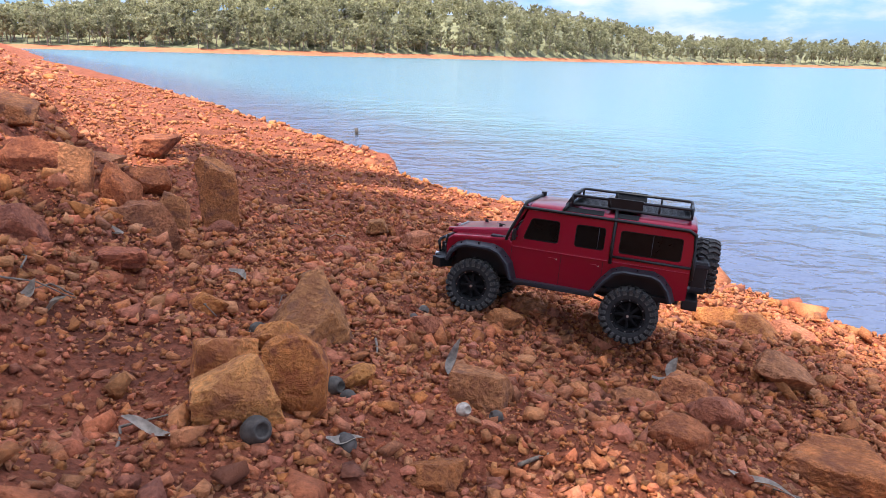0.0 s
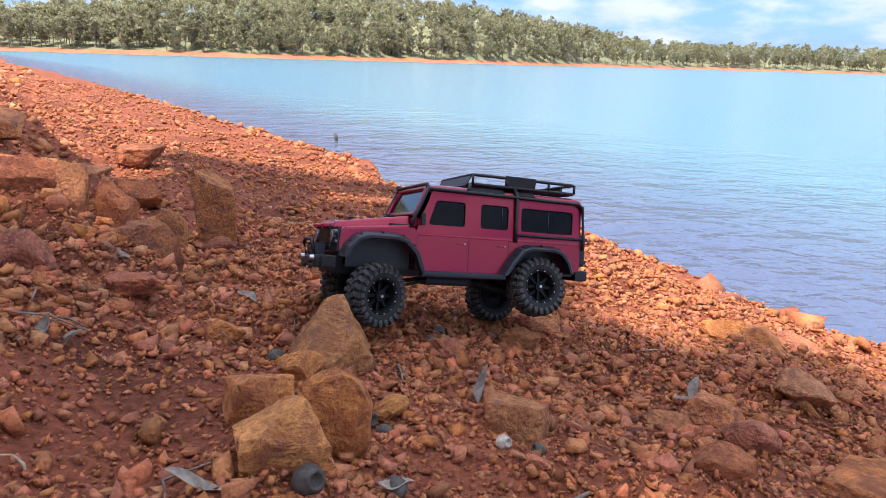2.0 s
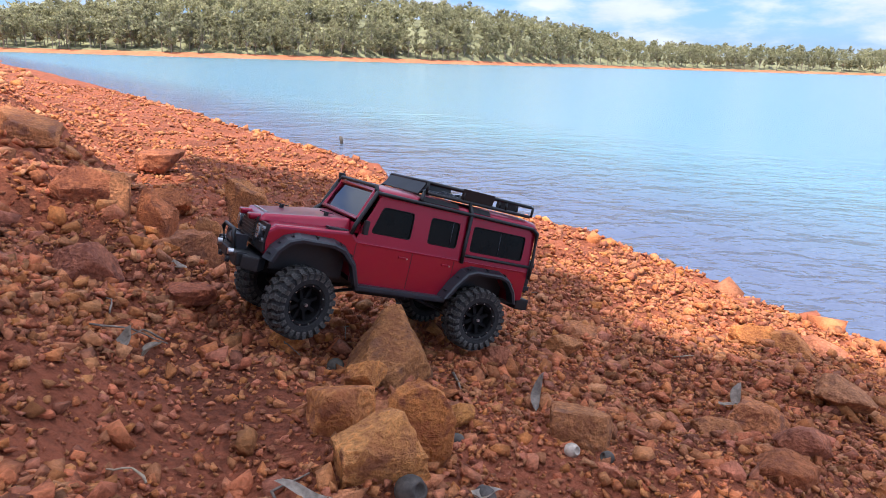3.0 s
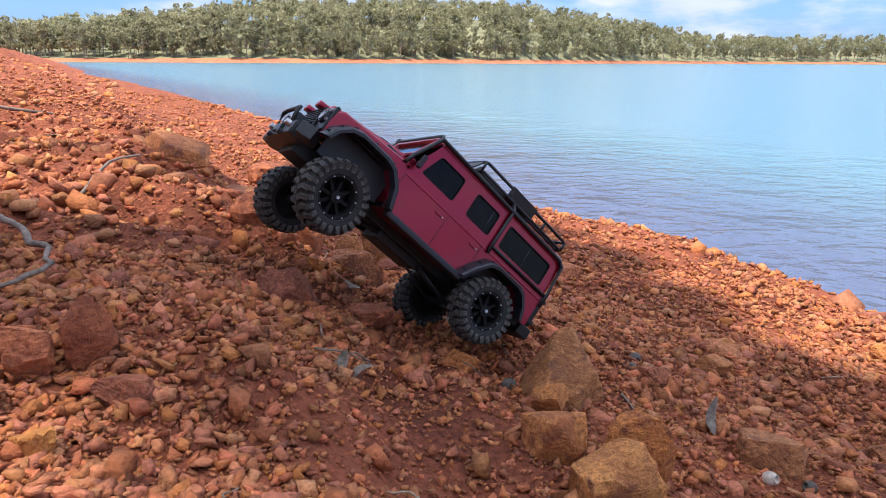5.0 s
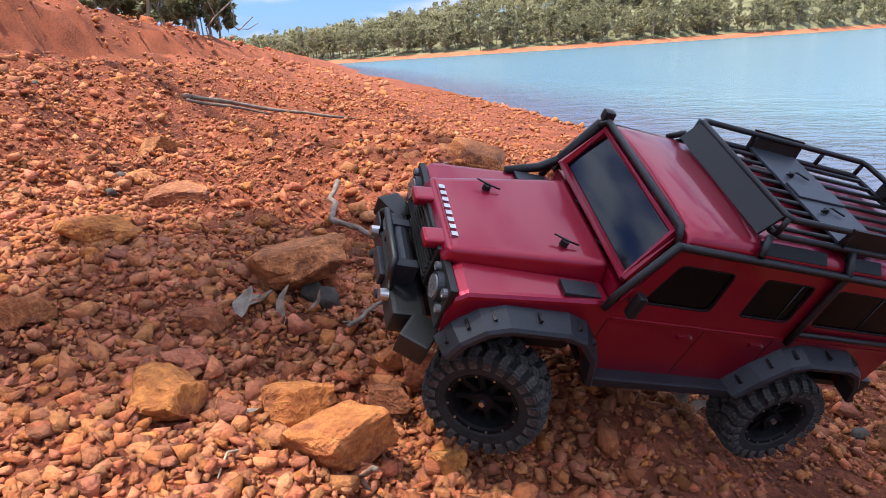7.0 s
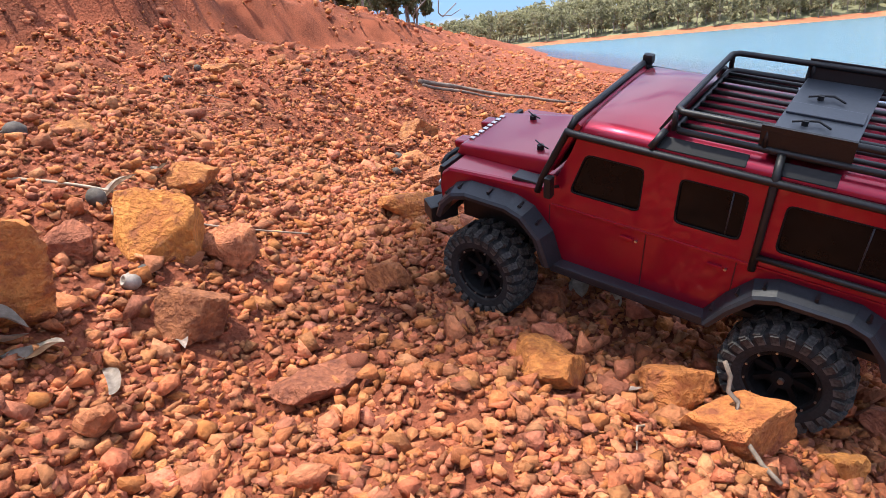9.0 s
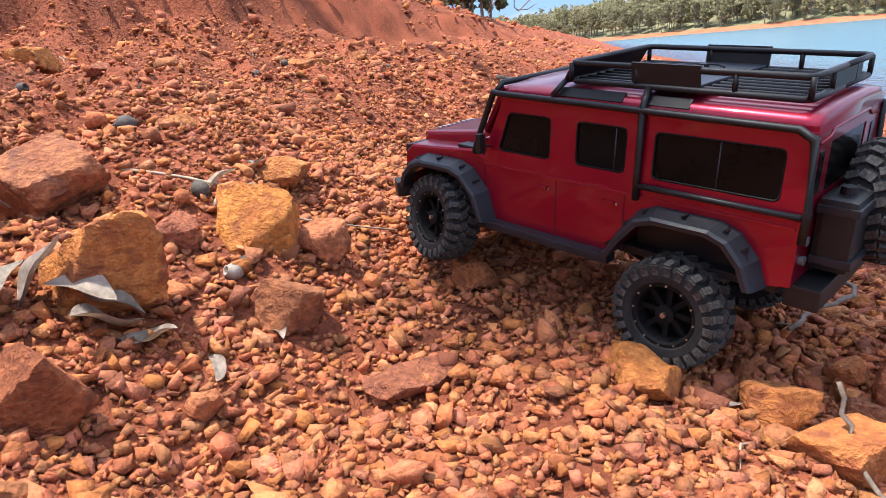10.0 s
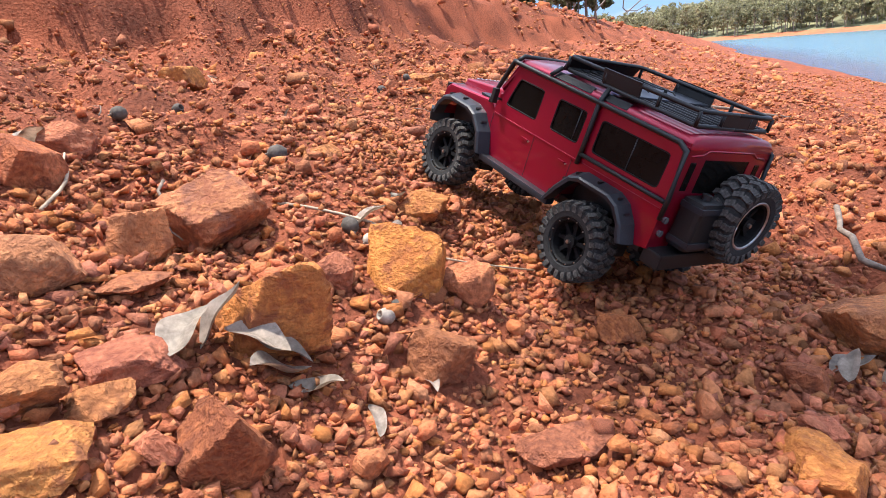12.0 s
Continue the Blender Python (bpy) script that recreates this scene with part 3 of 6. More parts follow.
def build_shell():
    bm = bmesh.new()
    low = [(REAR_X, 0.118), *ARCH_R, *ARCH_F, (FRONT_X - 0.002, 0.130), (FRONT_X, 0.150), (FRONT_X - 0.003, 0.172), (FRONT_X - 0.012, 0.179), (0.116, 0.190), (0.106, 0.180), (REAR_X, 0.180)]
    slab(bm, low, -0.0955, 0.0955)
    bmesh.ops.recalc_face_normals(bm, faces=bm.faces[:])
    long_edges = [e for e in bm.edges if abs(e.verts[0].co.y) > 0.09 and abs(e.verts[0].co.y - e.verts[1].co.y) < 1e-5 and min(v.co.z for v in e.verts) > 0.17]
    bmesh.ops.bevel(bm, geom=long_edges, offset=0.006, segments=3, affect="EDGES", profile=0.6)
    part("lower_body", bm, PAINT, CAR)

    bm = bmesh.new()      # raised middle of the bonnet
    v = [bm.verts.new(p) for p in ((0.262, -0.056, 0.174), (0.262, 0.056, 0.174), (0.112, 0.072, 0.186), (0.112, -0.072, 0.186),
                                   (0.256, -0.052, 0.1885), (0.256, 0.052, 0.1885), (0.112, 0.064, 0.2085), (0.112, -0.064, 0.2085))]
    for q in ((3, 2, 1, 0), (4, 5, 6, 7), (0, 1, 5, 4), (1, 2, 6, 5), (2, 3, 7, 6), (3, 0, 4, 7)):
        bm.faces.new([v[i] for i in q])
    bevelled(bm, 0.007, 4)
    bonnet = part("bonnet", bm, PAINT, CAR, smooth=True)
    bm = bmesh.new()
    for sy in (1, -1):
        box(bm, 0.128, 0.236, sy * 0.030 - 0.010, sy * 0.030 + 0.010, 0.1945, 0.2045, pose(0, 0, 0, 0, 6.2, 0) @ pose(0.018, 0, 0.0075))
    bevelled(bm, 0.004, 3)
    part("bonnet_ridge", bm, PAINT, bonnet, smooth=True)
    for i in range(8):          # row of raised pale marks along the bonnet's lip
        y = -0.0345 + i * 0.0098
        part("badge_mark", block(0.2465, 0.2525, y - 0.0028, y + 0.0028, 0.1888, 0.1912, 0), CHROME, bonnet, "small pale raised mark")
    for x, y in ((0.205, -0.037), (0.150, 0.041)):
        z = 0.1905 + (0.256 - x) * 0.14
        part("bonnet_clip", disc(x, y, z, 0.0042, 0.006, "z", 12), BLACK, bonnet)
        bar("clip_pin", [(x - 0.012, y + 0.004, z + 0.003), (x, y, z + 0.0035), (x + 0.010, y - 0.006, z + 0.004)], 0.0009, BLACK, bonnet, sides=5)
    for sy in (1, -1):
        part("wing_vent", block(0.122, 0.158, sy * 0.0815 - 0.009, sy * 0.0815 + 0.009, 0.1868, 0.1906, 0.0008), BLUEBLACK, CAR)

    # cabin sides, with real openings
    for sy in (1, -1):
        panels = [("waist_panel", [(REAR_X, 0.177), (0.110, 0.177), (0.104, 0.194), (REAR_X, 0.194)]), ("cant_rail", [(REAR_X, 0.240), (0.086, 0.240), (0.079, 0.262), (REAR_X, 0.262)])]
        panels += [("pillar", [(x0, 0.194), (x1, 0.194), (x1, 0.240), (x0, 0.240)]) for x0, x1 in ((REAR_X, -0.237), (-0.116, -0.085), (-0.025, 0.010))]
        panels.append(("pillar", [(0.085, 0.194), (0.106, 0.194), (0.086, 0.240), (0.070, 0.240)]))
        for name, corners in panels:
            bm = bmesh.new()
            side_panel(bm, corners, sy)
            bmesh.ops.recalc_face_normals(bm, faces=bm.faces[:])
            part(name, bm, PAINT, CAR)
        for name, corners in (("door_window", [(0.010, 0.194), (0.085, 0.194), (0.070, 0.240), (0.010, 0.240)]), ("door_window", [(-0.085, 0.194), (-0.025, 0.194), (-0.025, 0.240), (-0.085, 0.240)]),
                              ("side_window", [(-0.237, 0.194), (-0.116, 0.194), (-0.116, 0.240), (-0.237, 0.240)])):
            bm = bmesh.new()
            n = [bm.verts.new((x, sy * (side_y(z) - 0.0022), z)) for x, z in corners]
            bm.faces.new(n if sy > 0 else list(reversed(n)))
            pane = part(name, bm, GLASS, CAR)
            bm = bmesh.new()
            outline, fillets = rounded_corners(corners, 0.0065)
            tube(bm, [(x, sy * (side_y(z) - 0.0006), z) for x, z in [*outline, outline[0]]], 0.0011, 5)
            part("seal", bm, RIM_BLACK, pane)
            for fillet in fillets:
                bm = bmesh.new()
                side_panel(bm, fillet, sy, 0.0020)
                bmesh.ops.translate(bm, verts=bm.verts[:], vec=(0, -sy * 0.0004, 0))
                bmesh.ops.recalc_face_normals(bm, faces=bm.faces[:])
                part("window_corner", bm, PAINT, pane, "red painted rounded corner")
            if corners[0][0] != 0.010:
                x = -0.072 if name == "door_window" else -0.180
                bar("divider", [(x, sy * (side_y(0.195) - 0.0018), 0.195), (x, sy * (side_y(0.239) - 0.0018), 0.239)], 0.0008, GREY_TRAY, pane, sides=5)
        # door seams, swage line and handles
        for x in (0.107, -0.001, -0.088):
            part("door_seam", block(x - 0.0006, x + 0.0006, sy * 0.0955 - 0.0004, sy * 0.0955 + 0.0004, 0.108, 0.172, 0), PAINT_SEAM, CAR)
        part("waist_trim", block(-0.255, 0.105, sy * 0.0955 - 0.0014, sy * 0.0955 + 0.0014, 0.1715, 0.1745, 0.001), PAINT, CAR)
        for x in (0.018, -0.070):
            part("door_handle", block(x - 0.007, x + 0.007, sy * 0.0966 - 0.0015, sy * 0.0966 + 0.0015, 0.1585, 0.1622, 0.0008), PAINT, CAR)
            part("door_lock", disc(x - 0.010, sy * 0.0966, 0.160, 0.0015, 0.002, "y", 8), CHROME, CAR)

    # roof with rounded edges
    prof = [(0.0912, 0.256), (0.0905, 0.2640), (0.0865, 0.2690), (0.075, 0.2720), (0.045, 0.2740), (0.0, 0.2748)]
    ring = [(y, z) for y, z in prof] + [(-y, z) for y, z in reversed(prof[:-1])]
    bm = bmesh.new()
    rows = []
    for x, drop in ((0.0795, 0.0035), (0.074, 0.0008), (0.03, 0.0), (-0.11, 0.0), (-0.245, 0.0), (-0.256, 0.001), (REAR_X - 0.001, 0.005)):
        rows.append([bm.verts.new((x, y * (1 - drop * 2), z - drop * (1 if z > 0.262 else 0.3))) for y, z in ring])
    for a, b in zip(rows, rows[1:]):
        for i in range(len(ring) - 1):
            bm.faces.new((a[i], a[i + 1], b[i + 1], b[i]))
    bm.faces.new(rows[0])
    bm.faces.new(list(reversed(rows[-1])))
    bmesh.ops.recalc_face_normals(bm, faces=bm.faces[:])
    roof = part("roof", bm, PAINT, CAR, smooth=True)
    for sy in (1, -1):
        part("gutter", block(REAR_X, 0.080, sy * 0.0918 - 0.0014, sy * 0.0918 + 0.0014, 0.2545, 0.2572, 0.0006), PAINT, roof)
        for x0, x1 in ((-0.076, 0.002), (-0.146, -0.098)):
            part("roof_window", roof_light(x0, x1, sy), ROOF_GLASS, roof)

    # windscreen and its frame
    bm = bmesh.new()
    q = [(0.1095, 0.086, 0.212), (0.1095, -0.086, 0.212), (0.0855, -0.080, 0.263), (0.0855, 0.080, 0.263)]
    bm.faces.new([bm.verts.new(p) for p in q])
    screen = part("windscreen", bm, SCREEN, CAR, "dark tinted windscreen")
    bm = bmesh.new()
    tube(bm, [*[Vector(p) + Vector((0.001, 0, 0.0005)) for p in q], Vector(q[0]) + Vector((0.001, 0, 0.0005))], 0.0042, 6)
    part("windscreen_frame", bm, PAINT, screen)
    for y in (0.03, -0.03):
        bar("wiper", [(0.1135, y, 0.207), (0.109, y + 0.03, 0.215)], 0.0009, BLACK, screen, sides=5)
    part("scuttle", block(0.103, 0.1135, -0.088, 0.088, 0.188, 0.2045, 0.002), PAINT, CAR)

    # back panel with its window
    bm = bmesh.new()
    for y0, y1, z0, z1 in ((-0.0935, 0.0935, 0.177, 0.196), (-0.0905, 0.0905, 0.242, 0.262), (0.050, 0.0915, 0.196, 0.242), (-0.0915, -0.050, 0.196, 0.242)):
        box(bm, REAR_X, REAR_X + 0.0035, y0, y1, z0, z1)
    part("back_panel", bm, PAINT, CAR)
    part("back_window", block(REAR_X + 0.0008, REAR_X + 0.002, -0.050, 0.050, 0.196, 0.242, 0), GLASS, CAR)
    bar("back_door_swage", [(REAR_X - 0.0005, 0.082, 0.246), (REAR_X - 0.0005, 0.060, 0.248), (REAR_X - 0.0005, 0.050, 0.254), (REAR_X - 0.0005, -0.050, 0.254), (REAR_X - 0.0005, -0.060, 0.248), (REAR_X - 0.0005, -0.082, 0.246)], 0.0016, PAINT, CAR, sides=5)
    for sy in (1, -1):
        part("corner_window", block(REAR_X - 0.0008, REAR_X + 0.002, sy * 0.072 - 0.006, sy * 0.072 + 0.006, 0.200, 0.238, 0.001), GLASS, CAR)
        for z, m in ((0.160, LENS), (0.141, LENS)):
            part("tail_light", disc(REAR_X - 0.002, sy * 0.083, z, 0.0046, 0.005), m, CAR, "small round clear tail light")
    part("rear_bumper", block(-0.282, -0.252, -0.092, 0.092, 0.098, 0.120, 0.003), BLACK, CAR)
    part("back_door", block(REAR_X - 0.0022, REAR_X, -0.055, 0.052, 0.120, 0.190, 0.001), BLACK, CAR, "black back door plate")
    part("interior", block(-0.250, 0.075, -0.082, 0.082, 0.160, 0.186, 0), BLACK, CAR, "black interior tub")


build_shell()


def build_front():
    part("grille_panel", block(FRONT_X - 0.004, FRONT_X + 0.0025, -0.092, 0.092, 0.132, 0.177, 0.001), BLACK, CAR, "black front panel")
    grille = part("grille", block(FRONT_X + 0.001, FRONT_X + 0.007, -0.045, 0.045, 0.136, 0.180, 0.002), BLACK, CAR)
    for i in range(7):
        z = 0.141 + i * 0.0055
        part("slat", block(FRONT_X + 0.006, FRONT_X + 0.0092, -0.041, 0.041, z, z + 0.0022, 0.0005), BLACK, grille)
    for sy in (1, -1):
        lamp = part("headlight", disc(FRONT_X + 0.004, sy * 0.069, 0.159, 0.0138, 0.008, "x", 24), BLUEBLACK, CAR)
        part("lens", disc(FRONT_X + 0.0075, sy * 0.069, 0.159, 0.0112, 0.004, "x", 24), LENS, lamp, "clear round headlight lens")
        for y, z in ((0.086, 0.168), (0.086, 0.150), (0.053, 0.168)):
            part("indicator", disc(FRONT_X + 0.004, sy * y, z, 0.0042, 0.005, "x", 12), LENS, CAR, "small round clear lamp")
    bumper = part("front_bumper", block(0.258, 0.29, -0.072, 0.072, 0.100, 0.124, 0.004), BLACK, CAR)
    for sy in (1, -1):
        bm = bmesh.new()
        box(bm, -0.014, 0.014, -0.018, 0.018, -0.010, 0.012, pose(0.266, sy * 0.087, 0.112, 0, 0, sy * -32))
        part("bumper_wing", bevelled(bm, 0.003), BLACK, bumper)
        part("spot_light", disc(0.294, sy * 0.044, 0.118, 0.0058, 0.008, "x", 16), CHROME, bumper, "round silver spot light")
        part("tow_ring", disc(0.293, sy * 0.028, 0.102, 0.005, 0.006, "x", 10), BLUEBLACK, bumper)
    bar("bull_bar", [(0.288, 0.040, 0.120), (0.294, 0.040, 0.146), (0.292, 0.034, 0.153), (0.292, -0.034, 0.153), (0.294, -0.040, 0.146), (0.288, -0.040, 0.120)], 0.0032, BLACK, bumper)
    winch = bmesh.new()
    bmesh.ops.create_cone(winch, cap_ends=True, segments=14, radius1=0.011, radius2=0.011, depth=0.05, matrix=pose(0.278, 0, 0.134, 90, 0, 0))
    box(winch, 0.268, 0.288, 0.024, 0.034, 0.122, 0.146)
    box(winch, 0.268, 0.288, -0.034, -0.024, 0.122, 0.146)
    part("winch", winch, BLUEBLACK, bumper)
    part("fairlead", block(0.289, 0.295, -0.020, 0.020, 0.106, 0.120, 0.002), BLUEBLACK, bumper)
    # breather pipe on the right pillar, door mirrors
    bar("snorkel", [(0.165, -0.094, 0.186), (0.128, -0.098, 0.196), (0.110, -0.0965, 0.212), (0.088, -0.0935, 0.262), (0.085, -0.0935, 0.271)], 0.0048, BLACK, CAR)
    part("snorkel_head", block(0.080, 0.092, -0.0985, -0.0885, 0.268, 0.279, 0.003), BLACK, CAR)
    for sy in (1, -1):
        arm = bar("mirror_arm", [(0.098, sy * 0.092, 0.196), (0.102, sy * 0.106, 0.200)], 0.0016, BLACK, CAR, sides=6)
        part("mirror", block(0.098, 0.106, sy * 0.108 - 0.005, sy * 0.108 + 0.005, 0.190, 0.214, 0.002), BLACK, arm)


build_front()


def build_flares_and_sills():
    for sy in (1, -1):
        for arch in (ARCH_F, ARCH_R):
            cx, cz = sum(p[0] for p in arch) / len(arch), 0.11
            bm = bmesh.new()
            rings = []
            for x, z in arch:
                d = Vector((x - cx, z - cz)).normalized()
                rings.append([bm.verts.new((x + d.x * o, sy * y, z + d.y * o)) for o, y in ((0.011, 0.0950), (0.0105, 0.0975), (0.005, 0.1160), (0.002, 0.1185), (-0.003, 0.1180), (-0.001, 0.0950))])
            for a, b in zip(rings, rings[1:]):
                for i in range(6):
                    bm.faces.new((a[i], a[(i + 1) % 6], b[(i + 1) % 6], b[i]))
            bm.faces.new(rings[0])
            bm.faces.new(list(reversed(rings[-1])))
            bmesh.ops.recalc_face_normals(bm, faces=bm.faces[:])
            flare = part("fender_flare", bm, BLUEBLACK, CAR, "matt black plastic flare")
            for (x0, z0), (x1, z1) in zip(arch[1:-1], arch[2:]):
                x, z = (x0 + x1) / 2, (z0 + z1) / 2
                d = Vector((x - cx, z - cz)).normalized()
                bm = bmesh.new()
                ang = math.degrees(math.atan2(d.x, d.y))
                box(bm, -0.0014, 0.0014, -0.005, 0.005, -0.0016, 0.0018, pose(x + d.x * 0.0085, sy * 0.1045, z + d.y * 0.0085, 0, ang, 0))
                part("flare_slot", bm, BLACK, flare)
            bm = bmesh.new()
            box(bm, cx - 0.062, cx + 0.062, sy * 0.074 - 0.0015, sy * 0.074 + 0.0015, 0.105, 0.158)
            box(bm, cx - 0.055, cx + 0.055, min(sy * 0.0735, sy * 0.0945), max(sy * 0.0735, sy * 0.0945), 0.1575, 0.1595)
            part("inner_fender", bm, BLACK, CAR)
        part("rock_slider", block(-0.080, 0.098, sy * 0.1015 - 0.0085, sy * 0.1015 + 0.0085, 0.0945, 0.1050, 0.003), BLUEBLACK, CAR, "black sill guard")


build_flares_and_sills()


def build_cage_and_rack():
    for sy in (1, -1):
        bar("cage_rail", [(0.121, sy * 0.0985, 0.186), (0.1165, sy * 0.0975, 0.203), (0.090, sy * 0.0960, 0.262), (0.083, sy * 0.0962, 0.2615), (-0.245, sy * 0.0962, 0.2590), (-0.258, sy * 0.0965, 0.2520), (-0.2625, sy * 0.0985, 0.190), (-0.2615, sy * 0.0985, 0.162)], 0.0036, BLACK, CAR)
        bar("cage_bar", [(-0.102, sy * 0.0990, 0.170), (-0.102, sy * 0.0975, 0.200), (-0.102, sy * 0.0955, 0.262), (-0.100, sy * 0.0830, 0.280)], 0.0036, BLACK, CAR)
        bar("cage_bar", [(-0.102, sy * 0.0985, 0.1850), (-0.258, sy * 0.0985, 0.1850)], 0.0030, BLACK, CAR)
        bar("cage_bar", [(0.006, sy * 0.0955, 0.2655), (-0.002, sy * 0.0830, 0.280)], 0.0034, BLACK, CAR)
    bar("cage_cross_bar", [(0.090, 0.0925, 0.262), (0.088, 0.082, 0.2715), (0.088, -0.082, 0.2715), (0.090, -0.0925, 0.262)], 0.0034, BLACK, CAR)
    rack = part("roof_rack", block(-0.2445, -0.2415, -0.079, 0.079, 0.2795, 0.2825, 0), BLACK, CAR, "black tubular roof rack with tray")
    x0, x1, w = -0.245, -0.008, 0.081

    def loop(z, name, inset=0.0):
        a, b, c = x0 + inset, x1 - inset, w - inset
        bar(name, [(a, 0, z), (a, c - 0.006, z), (a + 0.006, c, z), (b - 0.006, c, z), (b, c - 0.006, z), (b, -c + 0.006, z), (b - 0.006, -c, z), (a + 0.006, -c, z), (a, -c + 0.006, z), (a, 0, z)], 0.0029, BLACK, rack)

    loop(0.2805, "lower_rail")
    loop(0.2990, "upper_rail")
    for x in (x0, -0.182, -0.085, x1):
        for y in (w, -w):
            bar("rack_post", [(x, y, 0.2805), (x, y, 0.2990)], 0.0026, BLACK, rack, sides=6)
    for y in (0.03, -0.03):
        bar("rack_post", [(x0, y, 0.2805), (x0, y, 0.2990)], 0.0026, BLACK, rack, sides=6)
    for i in range(9):
        y = -0.068 + i * 0.017
        bar("slat", [(x0, y, 0.2808), (x1, y, 0.2808)], 0.0023, BLACK, rack, sides=6)
    bm = block(-0.148, -0.082, -0.080, 0.080, 0.2822, 0.2850, 0.001)
    tray = part("tray", bm, GREY_TRAY, rack, "dark grey plastic tray")
    for sy in (1, -1):
        bm = bmesh.new()
        box(bm, -0.150, -0.080, -0.0012, 0.0012, -0.011, 0.011, pose(0, sy * 0.0815, 0.2925, sy * -9, 0, 0))
        part("side_plate", bm, BLACK, tray)
        part("stud", disc(-0.104, sy * 0.030, 0.2865, 0.003, 0.006, "z", 10), BLACK, tray)
        bar("clip_pin", [(-0.125, sy * 0.030 + 0.004, 0.2875), (-0.114, sy * 0.030 - 0.005, 0.2885), (-0.104, sy * 0.030, 0.2890), (-0.094, sy * 0.030 + 0.004, 0.2880)], 0.0010, BLACK, tray, sides=5)
    part("tray_rib", block(-0.146, -0.084, -0.012, 0.012, 0.2850, 0.2872, 0.001), GREY_TRAY, tray)
    bm = bmesh.new()
    box(bm, -0.0012, 0.0012, -0.077, 0.077, -0.015, 0.013, pose(x1 + 0.006, 0, 0.289, 0, -30, 0))
    part("front_plate", bm, BLACK, rack)
    part("rear_plate", block(x0 - 0.002, x0, -0.045, 0.028, 0.2825, 0.2975, 0.0005), BLACK, rack)


build_cage_and_rack()

# ---- wheels ----


def tyre_mesh():
    bm = bmesh.new()
    prof = [(-0.0175, 0.0330), (-0.0215, 0.0360), (-0.0228, 0.0430), (-0.0215, 0.0500), (-0.0185, 0.0540), (0.0, 0.0550), (0.0185, 0.0540), (0.0215, 0.0500), (0.0228, 0.0430), (0.0215, 0.0360), (0.0175, 0.0330)]
    n = 44
    rings = [[bm.verts.new((r * math.cos(a), y, r * math.sin(a))) for y, r in prof] for a in (2 * math.pi * i / n for i in range(n))]
    for i in range(n):
        a, b = rings[i], rings[(i + 1) % n]
        for j in range(len(prof) - 1):
            bm.faces.new((a[j], b[j], b[j + 1], a[j + 1]))
    bmesh.ops.recalc_face_normals(bm, faces=bm.faces[:])
    me = bpy.data.meshes.new("tyre")
    bm.to_mesh(me)
    bm.free()
    me.materials.append(RUBBER)
    return me


def rim_mesh():
    bm = bmesh.new()
    n = 28
    prof = [(-0.018, 0.033), (-0.019, 0.0305), (-0.010, 0.0285), (0.006, 0.0280), (0.017, 0.0295), (0.0195, 0.0315), (0.0195, 0.0345), (0.0165, 0.0350)]
    rings = [[bm.verts.new((r * math.cos(a), y, r * math.sin(a))) for y, r in prof] for a in (2 * math.pi * i / n for i in range(n))]
    for i in range(n):
        a, b = rings[i], rings[(i + 1) % n]
        for j in range(len(prof) - 1):
            bm.faces.new((a[j], b[j], b[j + 1], a[j + 1]))
    bmesh.ops.create_cone(bm, cap_ends=True, segments=16, radius1=0.010, radius2=0.008, depth=0.012, matrix=pose(0, 0.010, 0, 90, 0, 0))
    bmesh.ops.create_cone(bm, cap_ends=True, segments=16, radius1=0.0285, radius2=0.0285, depth=0.003, matrix=pose(0, -0.006, 0, 90, 0, 0))
    for i in range(8):
        box(bm, 0.006, 0.0290, 0.002, 0.009, -0.0028, 0.0028, pose(0, 0, 0, 0, 45 * i, 0))
    bmesh.ops.recalc_face_normals(bm, faces=bm.faces[:])
    me = bpy.data.meshes.new("rim")
    bm.to_mesh(me)
    bm.free()
    me.materials.append(RIM_BLACK)
    return me


def small_mesh(name, bm, mat):
    me = bpy.data.meshes.new(name)
    bm.to_mesh(me)
    bm.free()
    me.materials.append(mat)
    return me


TYRE, RIM = tyre_mesh(), rim_mesh()


def lug_mesh(x, y0, y1, z0, z1):
    bm = bmesh.new()
    box(bm, -x, x, y0, y1, z0, z1)
    bmesh.ops.recalc_face_normals(bm, faces=bm.faces[:])
    return small_mesh("tread_block", bm, TREAD)


LUG_CROWN, LUG_SHOULDER, LUG_SIDE = lug_mesh(0.0041, -0.0064, 0.0064, -0.002, 0.0044), lug_mesh(0.0036, -0.0050, 0.0050, -0.003, 0.0042), lug_mesh(0.0036, -0.0017, 0.0017, -0.0045, 0.0056)


def tread_blocks(lugs=24):
    """Where each knob of the tread sits on the tyre."""
    for i in range(lugs):
        for side in (1, -1):
            turn = pose(0, 0, 0, 0, -360.0 * (i + (0.5 if side < 0 else 0.0)) / lugs, 0)
            yield "tread_block", LUG_CROWN, turn @ pose(0, side * 0.0068, 0.0546, 0, 0, side * 24)
            yield "tread_block", LUG_SHOULDER, turn @ pose(0, side * 0.0174, 0.0535, side * -22, 0, side * -12)
            yield "tread_block", LUG_SIDE, turn @ pose(0, side * 0.0226, 0.0482, side * -10, 0, 0)


BOLT = small_mesh("bolt", disc(0, 0, 0, 0.0012, 0.002, "y", 6), CHROME)
NUT_MESH = small_mesh("hub_nut", disc(0, 0, 0, 0.0030, 0.006, "y", 6), CHROME)


